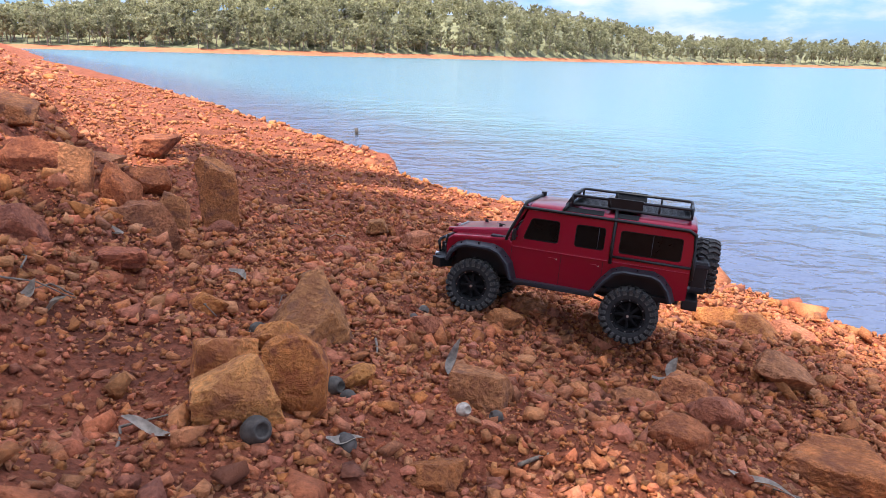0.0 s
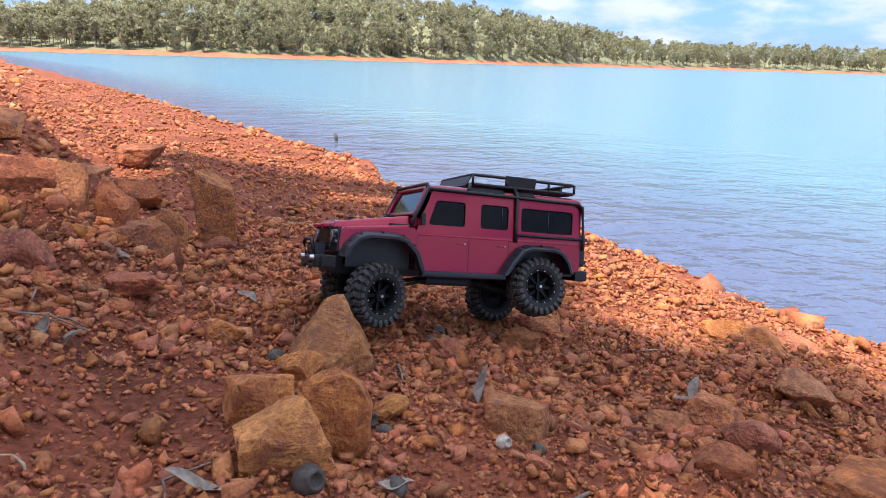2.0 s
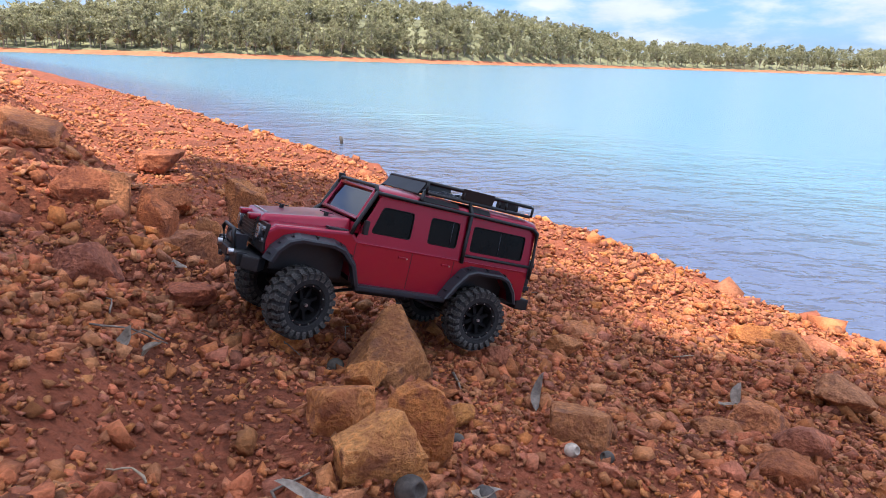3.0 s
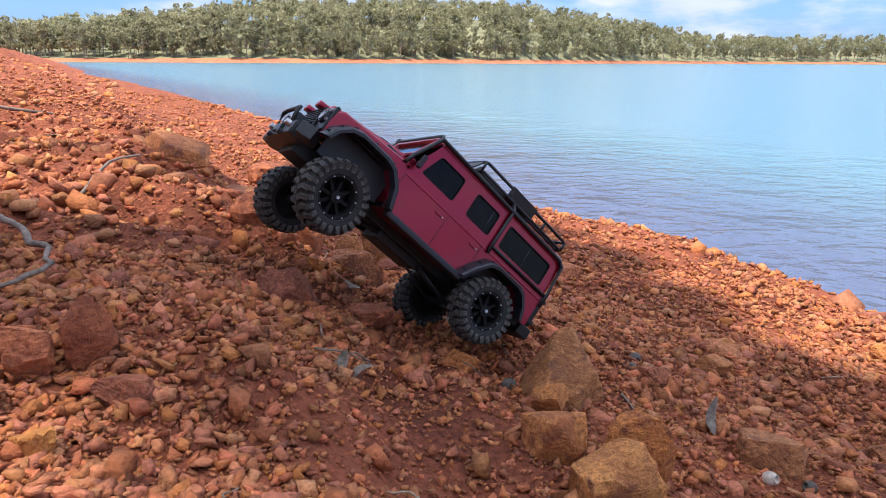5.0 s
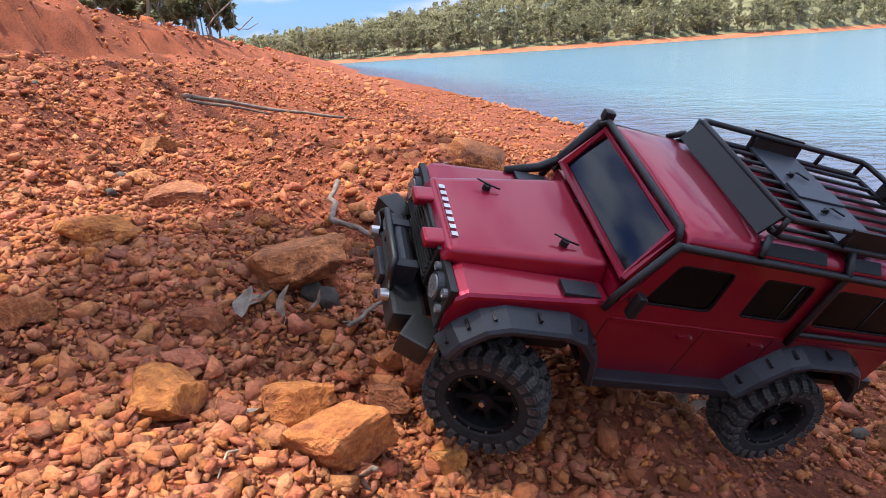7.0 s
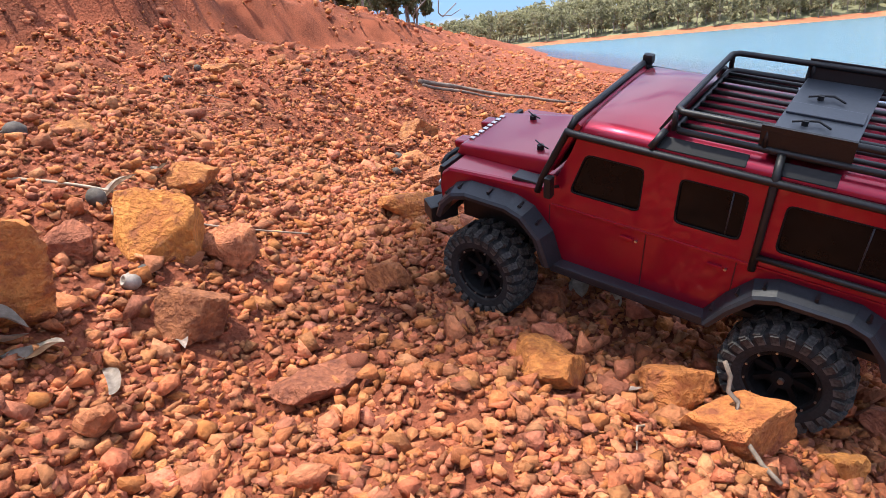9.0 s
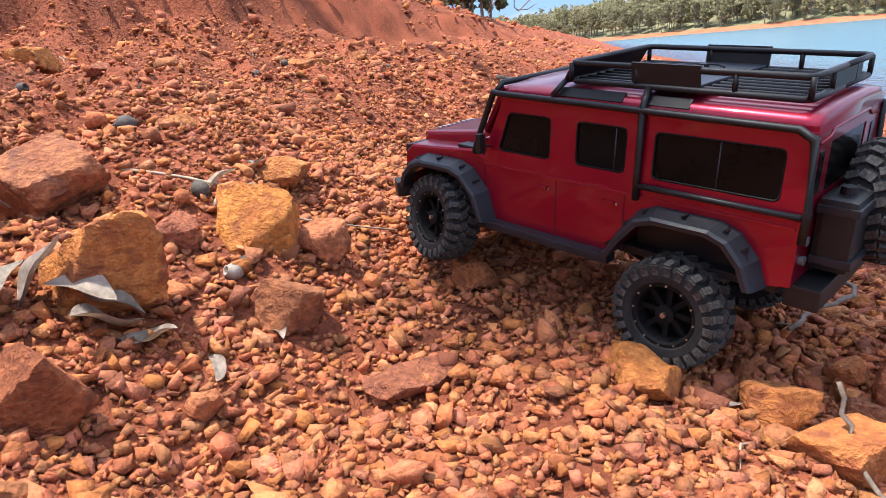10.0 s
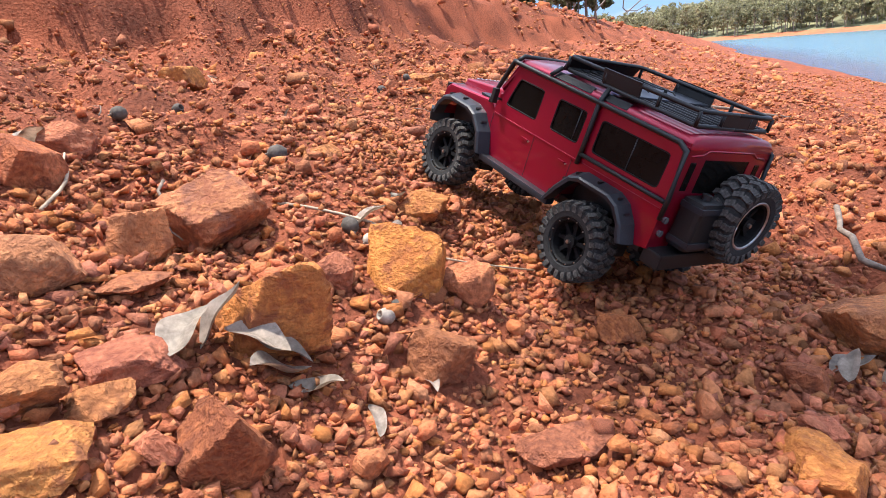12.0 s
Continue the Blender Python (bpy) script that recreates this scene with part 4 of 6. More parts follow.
def wheel(name, parent, side):
    hub = new(name)
    hub.parent = parent
    spun = pose(0, 0, 0, 0, 0, 0 if side > 0 else 180)
    pieces = [("tyre", TYRE, Matrix()), ("rim", RIM, Matrix()), ("hub_nut", NUT_MESH, pose(0, 0.017, 0))]
    pieces += [("bolt", BOLT, pose(0.0325 * math.cos(a), 0.0198, 0.0325 * math.sin(a))) for a in (2 * math.pi * i / 12 for i in range(12))]
    pieces += list(tread_blocks())
    for piece, me, m in pieces:
        ob = new(piece, me)
        ob.parent = hub
        ob.matrix_local = spun @ m
    return hub


WHEELS = [wheel("wheel", CAR, sy) for sx in (HUB_F, HUB_R) for sy in (1, -1)]
spare = wheel("spare_wheel", CAR, -1)
spare.matrix_local = pose(-0.289, -0.030, 0.172, 0, 0, -90)
tagged(spare, "spare wheel with a bare metal rim edge")
bm = bmesh.new()
ring = [(0.0338 * math.cos(a), 0.0196, 0.0338 * math.sin(a)) for a in (2 * math.pi * i / 32 for i in range(33))]
tube(bm, ring, 0.0026, 6)
for v in bm.verts:
    v.co.y = 0.0196 + (v.co.y - 0.0196) * 0.6
rim_edge = part("rim_edge", bm, CHROME, spare, "bare silver rim edge", smooth=True)
rim_edge.matrix_local = pose(0, 0, 0, 0, 0, 180)
part("spare_carrier", block(-0.270, -0.258, -0.050, -0.010, 0.150, 0.195, 0.002), BLACK, CAR)
can = part("fuel_can", block(-0.292, -0.260, 0.018, 0.066, 0.128, 0.196, 0.006), BLACK, CAR, "black plastic fuel can on the back door")
part("can_strap", block(-0.2945, -0.2600, 0.0165, 0.0675, 0.182, 0.190, 0.001), BLUEBLACK, can)
part("can_strap", block(-0.2945, -0.2600, 0.0165, 0.0675, 0.134, 0.142, 0.001), BLUEBLACK, can)
part("can_cap", disc(-0.276, 0.042, 0.199, 0.007, 0.008, "z", 12), BLACK, can)
bar("whip_post", [(-0.262, -0.070, 0.196), (-0.268, -0.076, 0.222)], 0.0022, BLACK, CAR)

# ---- underside ----
part("chassis", block(-0.235, 0.262, -0.038, 0.038, 0.090, 0.118, 0.003), BLACK, CAR, "black chassis rails and gearbox")
part("skid_plate", block(-0.040, 0.060, -0.034, 0.034, 0.074, 0.092, 0.006), BLACK, CAR)
part("floor_pan", block(-0.245, 0.105, -0.090, 0.090, 0.106, 0.114, 0.001), BLACK, CAR)
AXLES = []
for x in (HUB_F, HUB_R):
    bm = bmesh.new()
    tube(bm, [(0, -0.086, 0), (0, 0.086, 0)], 0.008, 10)
    box(bm, -0.017, 0.017, 0.008, 0.038, -0.017, 0.017)
    bmesh.ops.recalc_face_normals(bm, faces=bm.faces[:])
    axle = part("axle", bm, BLACK, CAR, "black portal axle")
    AXLES.append((axle, x))
    for sy in (1, -1):
        shock = bar("shock_absorber", [(x - 0.012, sy * 0.055, 0.072), (x - 0.022, sy * 0.050, 0.150)], 0.0062, BLACK, CAR)
        bar("spring", [(x - 0.012 - 0.0017 * i + 0.0072 * math.cos(i * 2.1), sy * 0.0545 + 0.0072 * math.sin(i * 2.1), 0.078 + 0.0080 * i * 0.55) for i in range(14)], 0.0010, CHROME, shock, sides=5)
        bar("trailing_link", [(x + (-0.006 if x > 0 else 0.006), sy * 0.040, 0.058), (0.055 if x > 0 else -0.045, sy * 0.030, 0.084)], 0.0030, BLUEBLACK, CAR, sides=6)
bar("drive_shaft", [(0.150, 0.010, 0.070), (0.045, 0.004, 0.090)], 0.0045, BLACK, CAR)
bar("drive_shaft", [(-0.140, 0.010, 0.070), (-0.035, 0.004, 0.090)], 0.0045, BLACK, CAR)

# ---- rocks ----
def stone_form(rng, subdiv, w, d, h, rough=0.055, cuts=9, blocky=True):
    """A broken stone: a ball split by flat planes, chipped along its edges and pitted. Its base lies at z = 0."""
    bm = bmesh.new()
    bmesh.ops.create_icosphere(bm, subdivisions=subdiv, radius=1.0)
    normals = rng.normal(size=(cuts, 3))
    normals /= np.linalg.norm(normals, axis=1)[:, None]
    reach = rng.uniform(0.58, 0.86, cuts)
    if blocky:           # three pairs of broken faces, nearly square to one another
        tilt = np.array(Euler(rng.normal(0, 0.34, 3)).to_matrix())
        faces = np.concatenate([np.eye(3), -np.eye(3)]) + rng.normal(0, 0.24, (6, 3))
        faces = faces @ tilt.T
        normals = np.concatenate([normals, faces / np.linalg.norm(faces, axis=1)[:, None]])
        reach = np.concatenate([reach, rng.uniform(0.46, 0.60, 6)])
    co = np.array([v.co[:] for v in bm.verts])
    dots = co @ normals.T
    with np.errstate(divide="ignore", invalid="ignore"):
        r = np.sort(np.where(dots > 0.05, reach / dots, 9.0), axis=1)
    worn = np.exp(-(r[:, 1] - r[:, 0]) / 0.05)           # nearly one on an edge between two faces
    r = np.minimum(r[:, 0], 1.15)
    off = Vector(rng.uniform(-50, 50, 3))
    lean = Vector(rng.normal(0, 0.3, 3)) + Vector((0, 0, 1))
    out = []
    for p, k, edge in zip(co, r, worn):
        q = Vector(p * k)
        split = noise.voronoi(q * 2.2 + off)[0]
        step = 0.6 * abs((q.dot(lean) * 4.5 + 0.8 * noise.noise(q * 1.7 + off)) % 1.0 - 0.5)          # faint bedding
        n = 1 + rough * (0.9 * min(0.5, split[1] - split[0]) - 0.3 + step) + rough * (1.2 * noise.noise(q * 1.9 + off) + 0.7 * noise.noise(q * 5.3 + off) + 0.45 * noise.noise(q * 13.0 + off) + 0.3 * noise.noise(q * 27.0 + off))
        n -= edge * (0.008 + 0.055 * max(0.0, noise.noise(q * 6.0 - off)))
        out.append(q * n)
    out = np.array([v[:] for v in out])
    lo, hi = out.min(axis=0), out.max(axis=0)
    out = (out - (lo + hi) / 2) / (hi - lo)
    out = out * np.array([w, d, h]) + np.array([0, 0, h / 2])
    for v, c in zip(bm.verts, out):
        v.co = c
    bm.normal_update()
    for e in bm.edges:
        e.smooth = e.calc_face_angle(0) < 0.5
    return bm


def rock(x, y, w, d, h, yaw, mat, seed, name="rock", label="", sink=0.18, tilt=0.0):
    rng = np.random.default_rng(seed + 100)
    if h < 0.32 * w and sink > 0:          # flat ones lie deep
        sink = 0.6
    bm = stone_form(rng, 5 if w > 0.118 else 4 if w > 0.06 else 3, w, d, h * (1.12 + sink), blocky=seed % 4 != 0)
    ob = part(name, bm, mat, None, smooth=True)
    z = min(float(ground_base(x, y)), float(ground(x, y))) - h * sink
    ob.matrix_world = pose(x, y, z, tilt, 0, yaw)
    if not label:
        tone = {"ROCK_OCHRE": "orange-ochre", "ROCK": "rusty red-brown", "ROCK_BROWN": "dull brown"}[{"ironstone_rock": "ROCK", "ochre_rock": "ROCK_OCHRE", "brown_rock": "ROCK_BROWN"}[mat.name]]
        size = "large" if w > 0.1 else "fist-sized" if w > 0.06 else "small"
        form = "flat" if h < 0.4 * w else "blocky" if h < 0.85 * w else "tall"
        label = f"{size} {form} {tone} laterite rock half sunk in red gravel"
    return tagged(ob, label, "rock", "loose rocks on the shore")


rock(-0.214, 1.003, 0.156, 0.125, 0.102, 12, ROCK_BROWN, 1)
rock(-0.218, 0.636, 0.098, 0.080, 0.080, 21, ROCK_OCHRE, 2)
rock(-0.272, 0.750, 0.090, 0.070, 0.066, 21, ROCK_OCHRE, 3)
rock(-0.172, 0.716, 0.086, 0.070, 0.094, 13, ROCK_OCHRE, 4)
rock(-0.251, 0.928, 0.075, 0.060, 0.049, 15, ROCK_OCHRE, 5)
rock(0.068, 0.854, 0.097, 0.077, 0.054, -5, ROCK_BROWN, 6)
rock(0.335, 0.790, 0.107, 0.085, 0.051, -23, ROCK, 7)
rock(0.446, 0.903, 0.093, 0.075, 0.060, -26, ROCK, 8)
rock(0.470, 1.069, 0.117, 0.093, 0.045, -24, ROCK_BROWN, 9)
rock(0.349, 0.980, 0.100, 0.080, 0.031, -20, ROCK, 10)
rock(-0.016, 1.165, 0.068, 0.055, 0.035, 1, ROCK, 11)
rock(0.221, 1.434, 0.114, 0.091, 0.039, -9, ROCK, 12)
rock(0.140, 1.285, 0.095, 0.060, 0.048, -7, ROCK, 13)
rock(-0.063, 2.043, 0.114, 0.091, 0.039, 2, ROCK, 14)
rock(-0.396, 1.043, 0.068, 0.054, 0.037, 21, ROCK_OCHRE, 15)
rock(-0.116, 0.861, 0.055, 0.044, 0.031, 8, ROCK_OCHRE, 16)
rock(0.006, 0.661, 0.077, 0.062, 0.030, -0, ROCK, 17)
rock(0.073, 0.753, 0.036, 0.029, 0.023, -6, ROCK, 18)
rock(0.604, 0.810, 0.184, 0.147, 0.060, -37, ROCK, 19)
rock(0.680, 1.134, 0.114, 0.091, 0.056, -31, ROCK, 20)
rock(0.835, 1.561, 0.145, 0.116, 0.053, -28, ROCK_OCHRE, 21)
rock(0.750, 1.601, 0.132, 0.106, 0.055, -25, ROCK_OCHRE, 22)
rock(0.989, 1.647, 0.126, 0.101, 0.045, -31, ROCK, 23)
rock(-0.654, 1.866, 0.118, 0.095, 0.185, 19, ROCK_BROWN, 123)
rock(-0.973, 2.146, 0.128, 0.103, 0.084, 24, ROCK, 25)
rock(-0.655, 1.360, 0.165, 0.120, 0.130, 25, ROCK, 26)
rock(-0.725, 1.700, 0.100, 0.085, 0.125, 20, ROCK_BROWN, 27, sink=0.5)
rock(-0.800, 1.585, 0.110, 0.090, 0.140, 25, ROCK, 29, sink=0.5)
rock(-0.885, 1.530, 0.115, 0.090, 0.120, 30, ROCK, 30, sink=0.5)
rock(-1.250, 2.385, 0.168, 0.134, 0.065, 28, ROCK_BROWN, 29)
rock(-1.032, 1.675, 0.152, 0.122, 0.052, 32, ROCK, 30)
rock(-0.567, 1.095, 0.088, 0.071, 0.031, 27, ROCK, 31)
rock(-0.617, 1.765, 0.077, 0.062, 0.038, 19, ROCK, 32)
rock(-0.257, 1.706, 0.081, 0.065, 0.033, 9, ROCK, 33)
rock(-0.215, 2.175, 0.082, 0.066, 0.046, 6, ROCK_BROWN, 34)
rock(-0.683, 1.003, 0.096, 0.077, 0.060, 34, ROCK, 35)
rock(-0.833, 1.305, 0.108, 0.086, 0.064, 33, ROCK, 36)
rock(-0.830, 0.412, 0.108, 0.080, 0.044, 40, ROCK_OCHRE, 37)
rock(-0.895, 0.447, 0.069, 0.055, 0.039, 43, ROCK_OCHRE, 38)
slab_rock = rock(-1.066, 0.704, 0.150, 0.115, 0.084, 32, ROCK, 39, "propped_rock", "flat red rock propped on pale bark pieces", sink=-0.34, tilt=4)
slab_rock.matrix_world = slab_rock.matrix_world @ pose(0, 0, 0, 0, -13, 0)
rock(-0.994, 0.383, 0.077, 0.062, 0.028, 53, ROCK_OCHRE, 40)
rock(-0.840, 0.521, 0.044, 0.035, 0.031, 34, ROCK, 41)
rock(-0.784, 0.616, 0.055, 0.044, 0.065, 25, ROCK, 42)
rock(-0.827, 0.582, 0.046, 0.037, 0.054, 30, ROCK, 43)
rock(-0.875, 0.591, 0.047, 0.038, 0.027, 33, ROCK, 44)
rock(-2.140, 1.502, 0.144, 0.115, 0.065, 48, ROCK_BROWN, 45)
rock(-1.231, 1.840, 0.191, 0.153, 0.092, 22, ROCK_BROWN, 46)
rock(-1.321, 3.008, 0.223, 0.178, 0.099, 15, ROCK, 47)
rock(-1.680, 1.105, 0.169, 0.135, 0.031, 47, ROCK_BROWN, 48)
rock(-0.735, 0.584, 0.057, 0.045, 0.029, 22, ROCK, 49)
rock(-0.752, 0.468, 0.038, 0.031, 0.026, 29, ROCK_OCHRE, 50)
rock(-1.848, 1.132, 0.136, 0.109, 0.036, 50, ROCK, 51)
rock(-1.474, 0.715, 0.129, 0.103, 0.047, 54, ROCK_OCHRE, 52)
rock(-1.421, 0.039, 0.125, 0.100, 0.095, 71, ROCK_OCHRE, 53)
rock(-1.279, -0.065, 0.080, 0.064, 0.065, 76, ROCK, 54)
rock(-1.471, 0.244, 0.109, 0.088, 0.086, 58, ROCK_OCHRE, 55)
rock(-1.346, 0.202, 0.086, 0.069, 0.048, 55, ROCK, 56)
rock(-1.631, 0.385, 0.090, 0.072, 0.045, 56, ROCK_OCHRE, 57)
rock(-1.655, 0.062, 0.149, 0.119, 0.083, 74, ROCK_BROWN, 58)
rock(-1.611, -0.045, 0.082, 0.066, 0.058, 81, ROCK, 59)
rock(-1.548, -0.159, 0.098, 0.079, 0.051, 88, ROCK, 60)
rock(-1.420, 0.200, 0.090, 0.072, 0.009, 59, ROCK, 61)
rock(-1.398, -0.106, 0.091, 0.073, 0.021, 83, ROCK, 62)
rock(-1.349, -0.144, 0.065, 0.052, 0.024, 86, ROCK, 63)
rock(-1.441, 0.320, 0.074, 0.059, 0.054, 52, ROCK, 64)
rock(-1.496, 0.147, 0.057, 0.046, 0.047, 65, ROCK, 65)
rock(-1.289, -0.115, 0.038, 0.031, 0.026, 82, ROCK, 66)
rock(-1.285, -0.196, 0.091, 0.073, 0.019, -268, ROCK_OCHRE, 67)
rock(-1.196, 0.245, 0.107, 0.085, 0.019, 44, ROCK, 68)
rock(-1.296, 0.460, 0.066, 0.053, 0.031, 38, ROCK, 69)
rock(-2.530, 0.291, 0.117, 0.093, 0.052, 75, ROCK_OCHRE, 70)
rock(-1.793, 0.294, 0.072, 0.058, 0.021, 65, ROCK_BROWN, 71)
rock(-1.874, -0.064, 0.080, 0.064, 0.049, 84, ROCK, 72)
rock(-1.773, -0.124, 0.090, 0.072, 0.062, 87, ROCK, 73)
rock(-1.353, -0.195, 0.071, 0.057, 0.032, -269, ROCK, 74)
rock(-1.015, 0.392, 0.080, 0.064, 0.030, 22, ROCK_OCHRE, 75)
rock(-1.247, 0.048, 0.035, 0.028, 0.024, 63, ROCK, 76)
rock(-1.094, 0.534, 0.055, 0.044, 0.031, 23, ROCK, 77)
rock(-1.032, 0.445, 0.053, 0.042, 0.027, 21, ROCK, 78)
rock(-2.748, 1.202, 0.182, 0.146, 0.044, 55, ROCK_BROWN, 79)
rock(-1.524, -0.078, 0.096, 0.077, 0.016, 82, ROCK, 80)
rock(-2.420, 0.399, 0.075, 0.060, 0.021, 70, ROCK, 81)

# ---- gravel ----
def pebble_forms(rng, count, points):
    forms = []
    for _ in range(count):
        bm = bmesh.new()
        p = rng.normal(size=(points, 3))
        p /= np.linalg.norm(p, axis=1)[:, None]
        p = np.sign(p) * np.abs(p) ** 0.6
        p *= rng.uniform(0.72, 1.15, (points, 1))
        p *= np.array([1.0, rng.uniform(0.68, 0.95), rng.uniform(0.5, 0.8)])
        for c in p:
            bm.verts.new(c)
        bmesh.ops.convex_hull(bm, input=bm.verts[:])
        bmesh.ops.delete(bm, geom=[v for v in bm.verts if not v.link_faces], context="VERTS")
        bmesh.ops.triangulate(bm, faces=bm.faces[:])
        bm.verts.index_update()
        v = np.array([q.co[:] for q in bm.verts])
        f = np.array([[q.index for q in face.verts] for face in bm.faces])
        bm.free()
        forms.append((v, f))
    return forms


def lump_forms(rng, count):
    """Broken blocky lumps: a box with its corners knocked about."""
    forms = []
    for _ in range(count):
        bm = bmesh.new()
        p = np.array([(x, y, z) for x in (-1, 1) for y in (-1, 1) for z in (-1, 1)], dtype=float)
        p = np.concatenate([p * 0.72, rng.normal(size=(4, 3)) * 0.62]) + rng.normal(0, 0.24, (12, 3))
        p *= np.array([1.0, rng.uniform(0.6, 0.95), rng.uniform(0.45, 0.8)])
        for c in p:
            bm.verts.new(c)
        bmesh.ops.convex_hull(bm, input=bm.verts[:])
        bmesh.ops.delete(bm, geom=[v for v in bm.verts if not v.link_faces], context="VERTS")
        bmesh.ops.triangulate(bm, faces=bm.faces[:])
        bm.verts.index_update()
        forms.append((np.array([q.co[:] for q in bm.verts]), np.array([[q.index for q in face.verts] for face in bm.faces])))
        bm.free()
    return forms


def turned(rng, n):
    """Random turns, mostly about the upright."""
    a, b, c = rng.uniform(0, 6.283, n), rng.normal(0, 0.35, n), rng.normal(0, 0.35, n)
    ca, sa, cb, sb, cc, sc = np.cos(a), np.sin(a), np.cos(b), np.sin(b), np.cos(c), np.sin(c)
    z, o = np.zeros(n), np.ones(n)
    rz = np.stack([ca, -sa, z, sa, ca, z, z, z, o], axis=1).reshape(n, 3, 3)
    ry = np.stack([cb, z, sb, z, o, z, -sb, z, cb], axis=1).reshape(n, 3, 3)
    rx = np.stack([o, z, z, z, cc, -sc, z, sc, cc], axis=1).reshape(n, 3, 3)
    return rz @ ry @ rx


def bare_earth(x, y):
    """How bare of stones the ground is, 0 to 1: the trodden clay patches."""
    patch = np.exp(-((x + 0.52) / 0.24) ** 2 - ((y - 0.70) / 0.24) ** 2) * 0.8
    rubble = np.clip((-1.30 - x) / 0.2, 0, 1) * np.clip((0.42 - y) / 0.2, 0, 1) * 0.62
    upper = np.clip((shore_s(x, y) - 3.45) / 0.5, 0, 1) * 0.72
    return np.clip(np.maximum(np.maximum(patch, rubble), upper) + 0.35 * value_noise(x, y, 0.3, 21), 0, 0.93)


def scatter(rng, n, x0, x1, y0, y1, median, spread, largest, thin=1.0):
    x, y = rng.uniform(x0, x1, n), rng.uniform(y0, y1, n)
    keep = (rng.uniform(0, 1, n) > thin * bare_earth(x, y)) & (shore_s(x, y) > -0.25)
    x, y = x[keep], y[keep]
    r = np.minimum(median * np.exp(rng.normal(0, spread, len(x))), largest)
    return x, y, r


def heap(rng, forms, x, y, r):
    """The joined corners and faces of one stone at each place."""
    n = len(x)
    rot = turned(rng, n)
    z = ground(x, y) + r * np.where(r > 0.025, rng.uniform(-0.15, 0.25, n), rng.uniform(0.05, 0.62, n))
    k = rng.integers(0, len(forms), n)
    vs, fs, off = [], [], 0
    for i, (v, f) in enumerate(forms):
        sel = np.nonzero(k == i)[0]
        if not len(sel):
            continue
        w = np.einsum("nij,vj->nvi", rot[sel], v) * r[sel][:, None, None] + np.stack([x[sel], y[sel], z[sel]], axis=1)[:, None, :]
        vs.append(w.reshape(-1, 3))
        fs.append((f[None] + (np.arange(len(sel)) * len(v))[:, None, None]).reshape(-1, 3) + off)
        off += len(sel) * len(v)
    return np.concatenate(vs), np.concatenate(fs)


def build_gravel():
    rng = np.random.default_rng(77)
    forms = pebble_forms(rng, 36, 9)
    fine = pebble_forms(rng, 16, 8)
    clods = lump_forms(rng, 30)

    def banded(n, lo, hi, y0, y1, median, largest):
        """Lumps in a strip between two distances from the water."""
        s, a = rng.uniform(lo, hi, n), rng.uniform(y0, y1, n)
        x, y = along_bank(s, a)
        return x, y, np.minimum(median * np.exp(rng.normal(0, 0.45, n)), largest)

    layers = [
        # the bowl and the stretch that the camera passes over
        (forms, scatter(rng, 32000, -2.0, -0.55, -0.35, 1.0, 0.0058, 0.42, 0.017)),
        (forms, scatter(rng, 23000, -0.75, 1.5, 0.35, 2.4, 0.0060, 0.50, 0.021)),
        (fine, scatter(rng, 12000, -2.2, -0.7, -0.35, 1.6, 0.0036, 0.35, 0.008, 0.5)),
        (fine, scatter(rng, 30000, -0.85, 1.1, 0.40, 1.75, 0.0037, 0.40, 0.010, 0.55)),
        # farther along the shore
        (fine, scatter(rng, 12000, -4.6, 1.0, -0.6, 5.5, 0.009, 0.50, 0.034, 0.9)),
        (fine, scatter(rng, 12000, -9.0, -0.3, 4.0, 14.0, 0.014, 0.55, 0.05, 0.5)),
        # dense rubble on the slope above the water
        (fine, scatter(rng, 22000, -3.8, 1.5, 0.9, 4.6, 0.0080, 0.55, 0.028, 0.5)),
        # fine pale gravel below the bank
        (fine, scatter(rng, 25000, -3.6, -1.5, -0.8, 1.8, 0.0050, 0.50, 0.016, 0.35)),
        # broken lumps of the ledge, of the slope above it and of the water's edge
        (clods, banded(520, 1.95, 2.7, 0.3, 2.6, 0.013, 0.034)),
        (clods, banded(120, 2.7, 5.0, 0.7, 6.0, 0.018, 0.04)),
        (clods, banded(700, 3.6, 6.2, 1.5, 15.0, 0.018, 0.05)),
        (clods, banded(1800, 3.3, 5.8, 0.0, 5.0, 0.008, 0.03)),
        (clods, banded(900, 1.0, 7.5, 9.0, 42.0, 0.045, 0.13)),
        (clods, banded(260, -0.14, 0.20, -1.0, 12.0, 0.022, 0.06)),
    ]
    for fs, (x, y, r) in layers:
        v, f = heap(rng, fs, x, y, r)
        ob = new("gravel", mesh_from("gravel", v, f, GRAVEL))
        tagged(ob, "broken rusty red and ochre laterite gravel", kind="stuff")
        ob.parent = GROUND
    # the stones of the bowl that can be picked out singly
    shared = [mesh_from("stone", v, f, STONE) for v, f in pebble_forms(rng, 18, 17)]
    placed = 0
    while placed < 290:
        x, y = rng.uniform(-1.65, 0.7), rng.uniform(-0.1, 1.5)
        if shore_s(x, y) < 1.0 or rng.uniform() < 0.8 * float(bare_earth(x, y)):
            continue
        r = min(0.019, 0.0092 * math.exp(rng.normal(0, 0.32)))
        ob = new("stone", shared[rng.integers(0, len(shared))])
        ob.parent = GROUND
        ob.matrix_world = pose(x, y, float(ground(x, y)) + 0.25 * r, rng.normal(0, 16), rng.normal(0, 16), rng.uniform(0, 360)) @ Matrix.Scale(r, 4)
        placed += 1


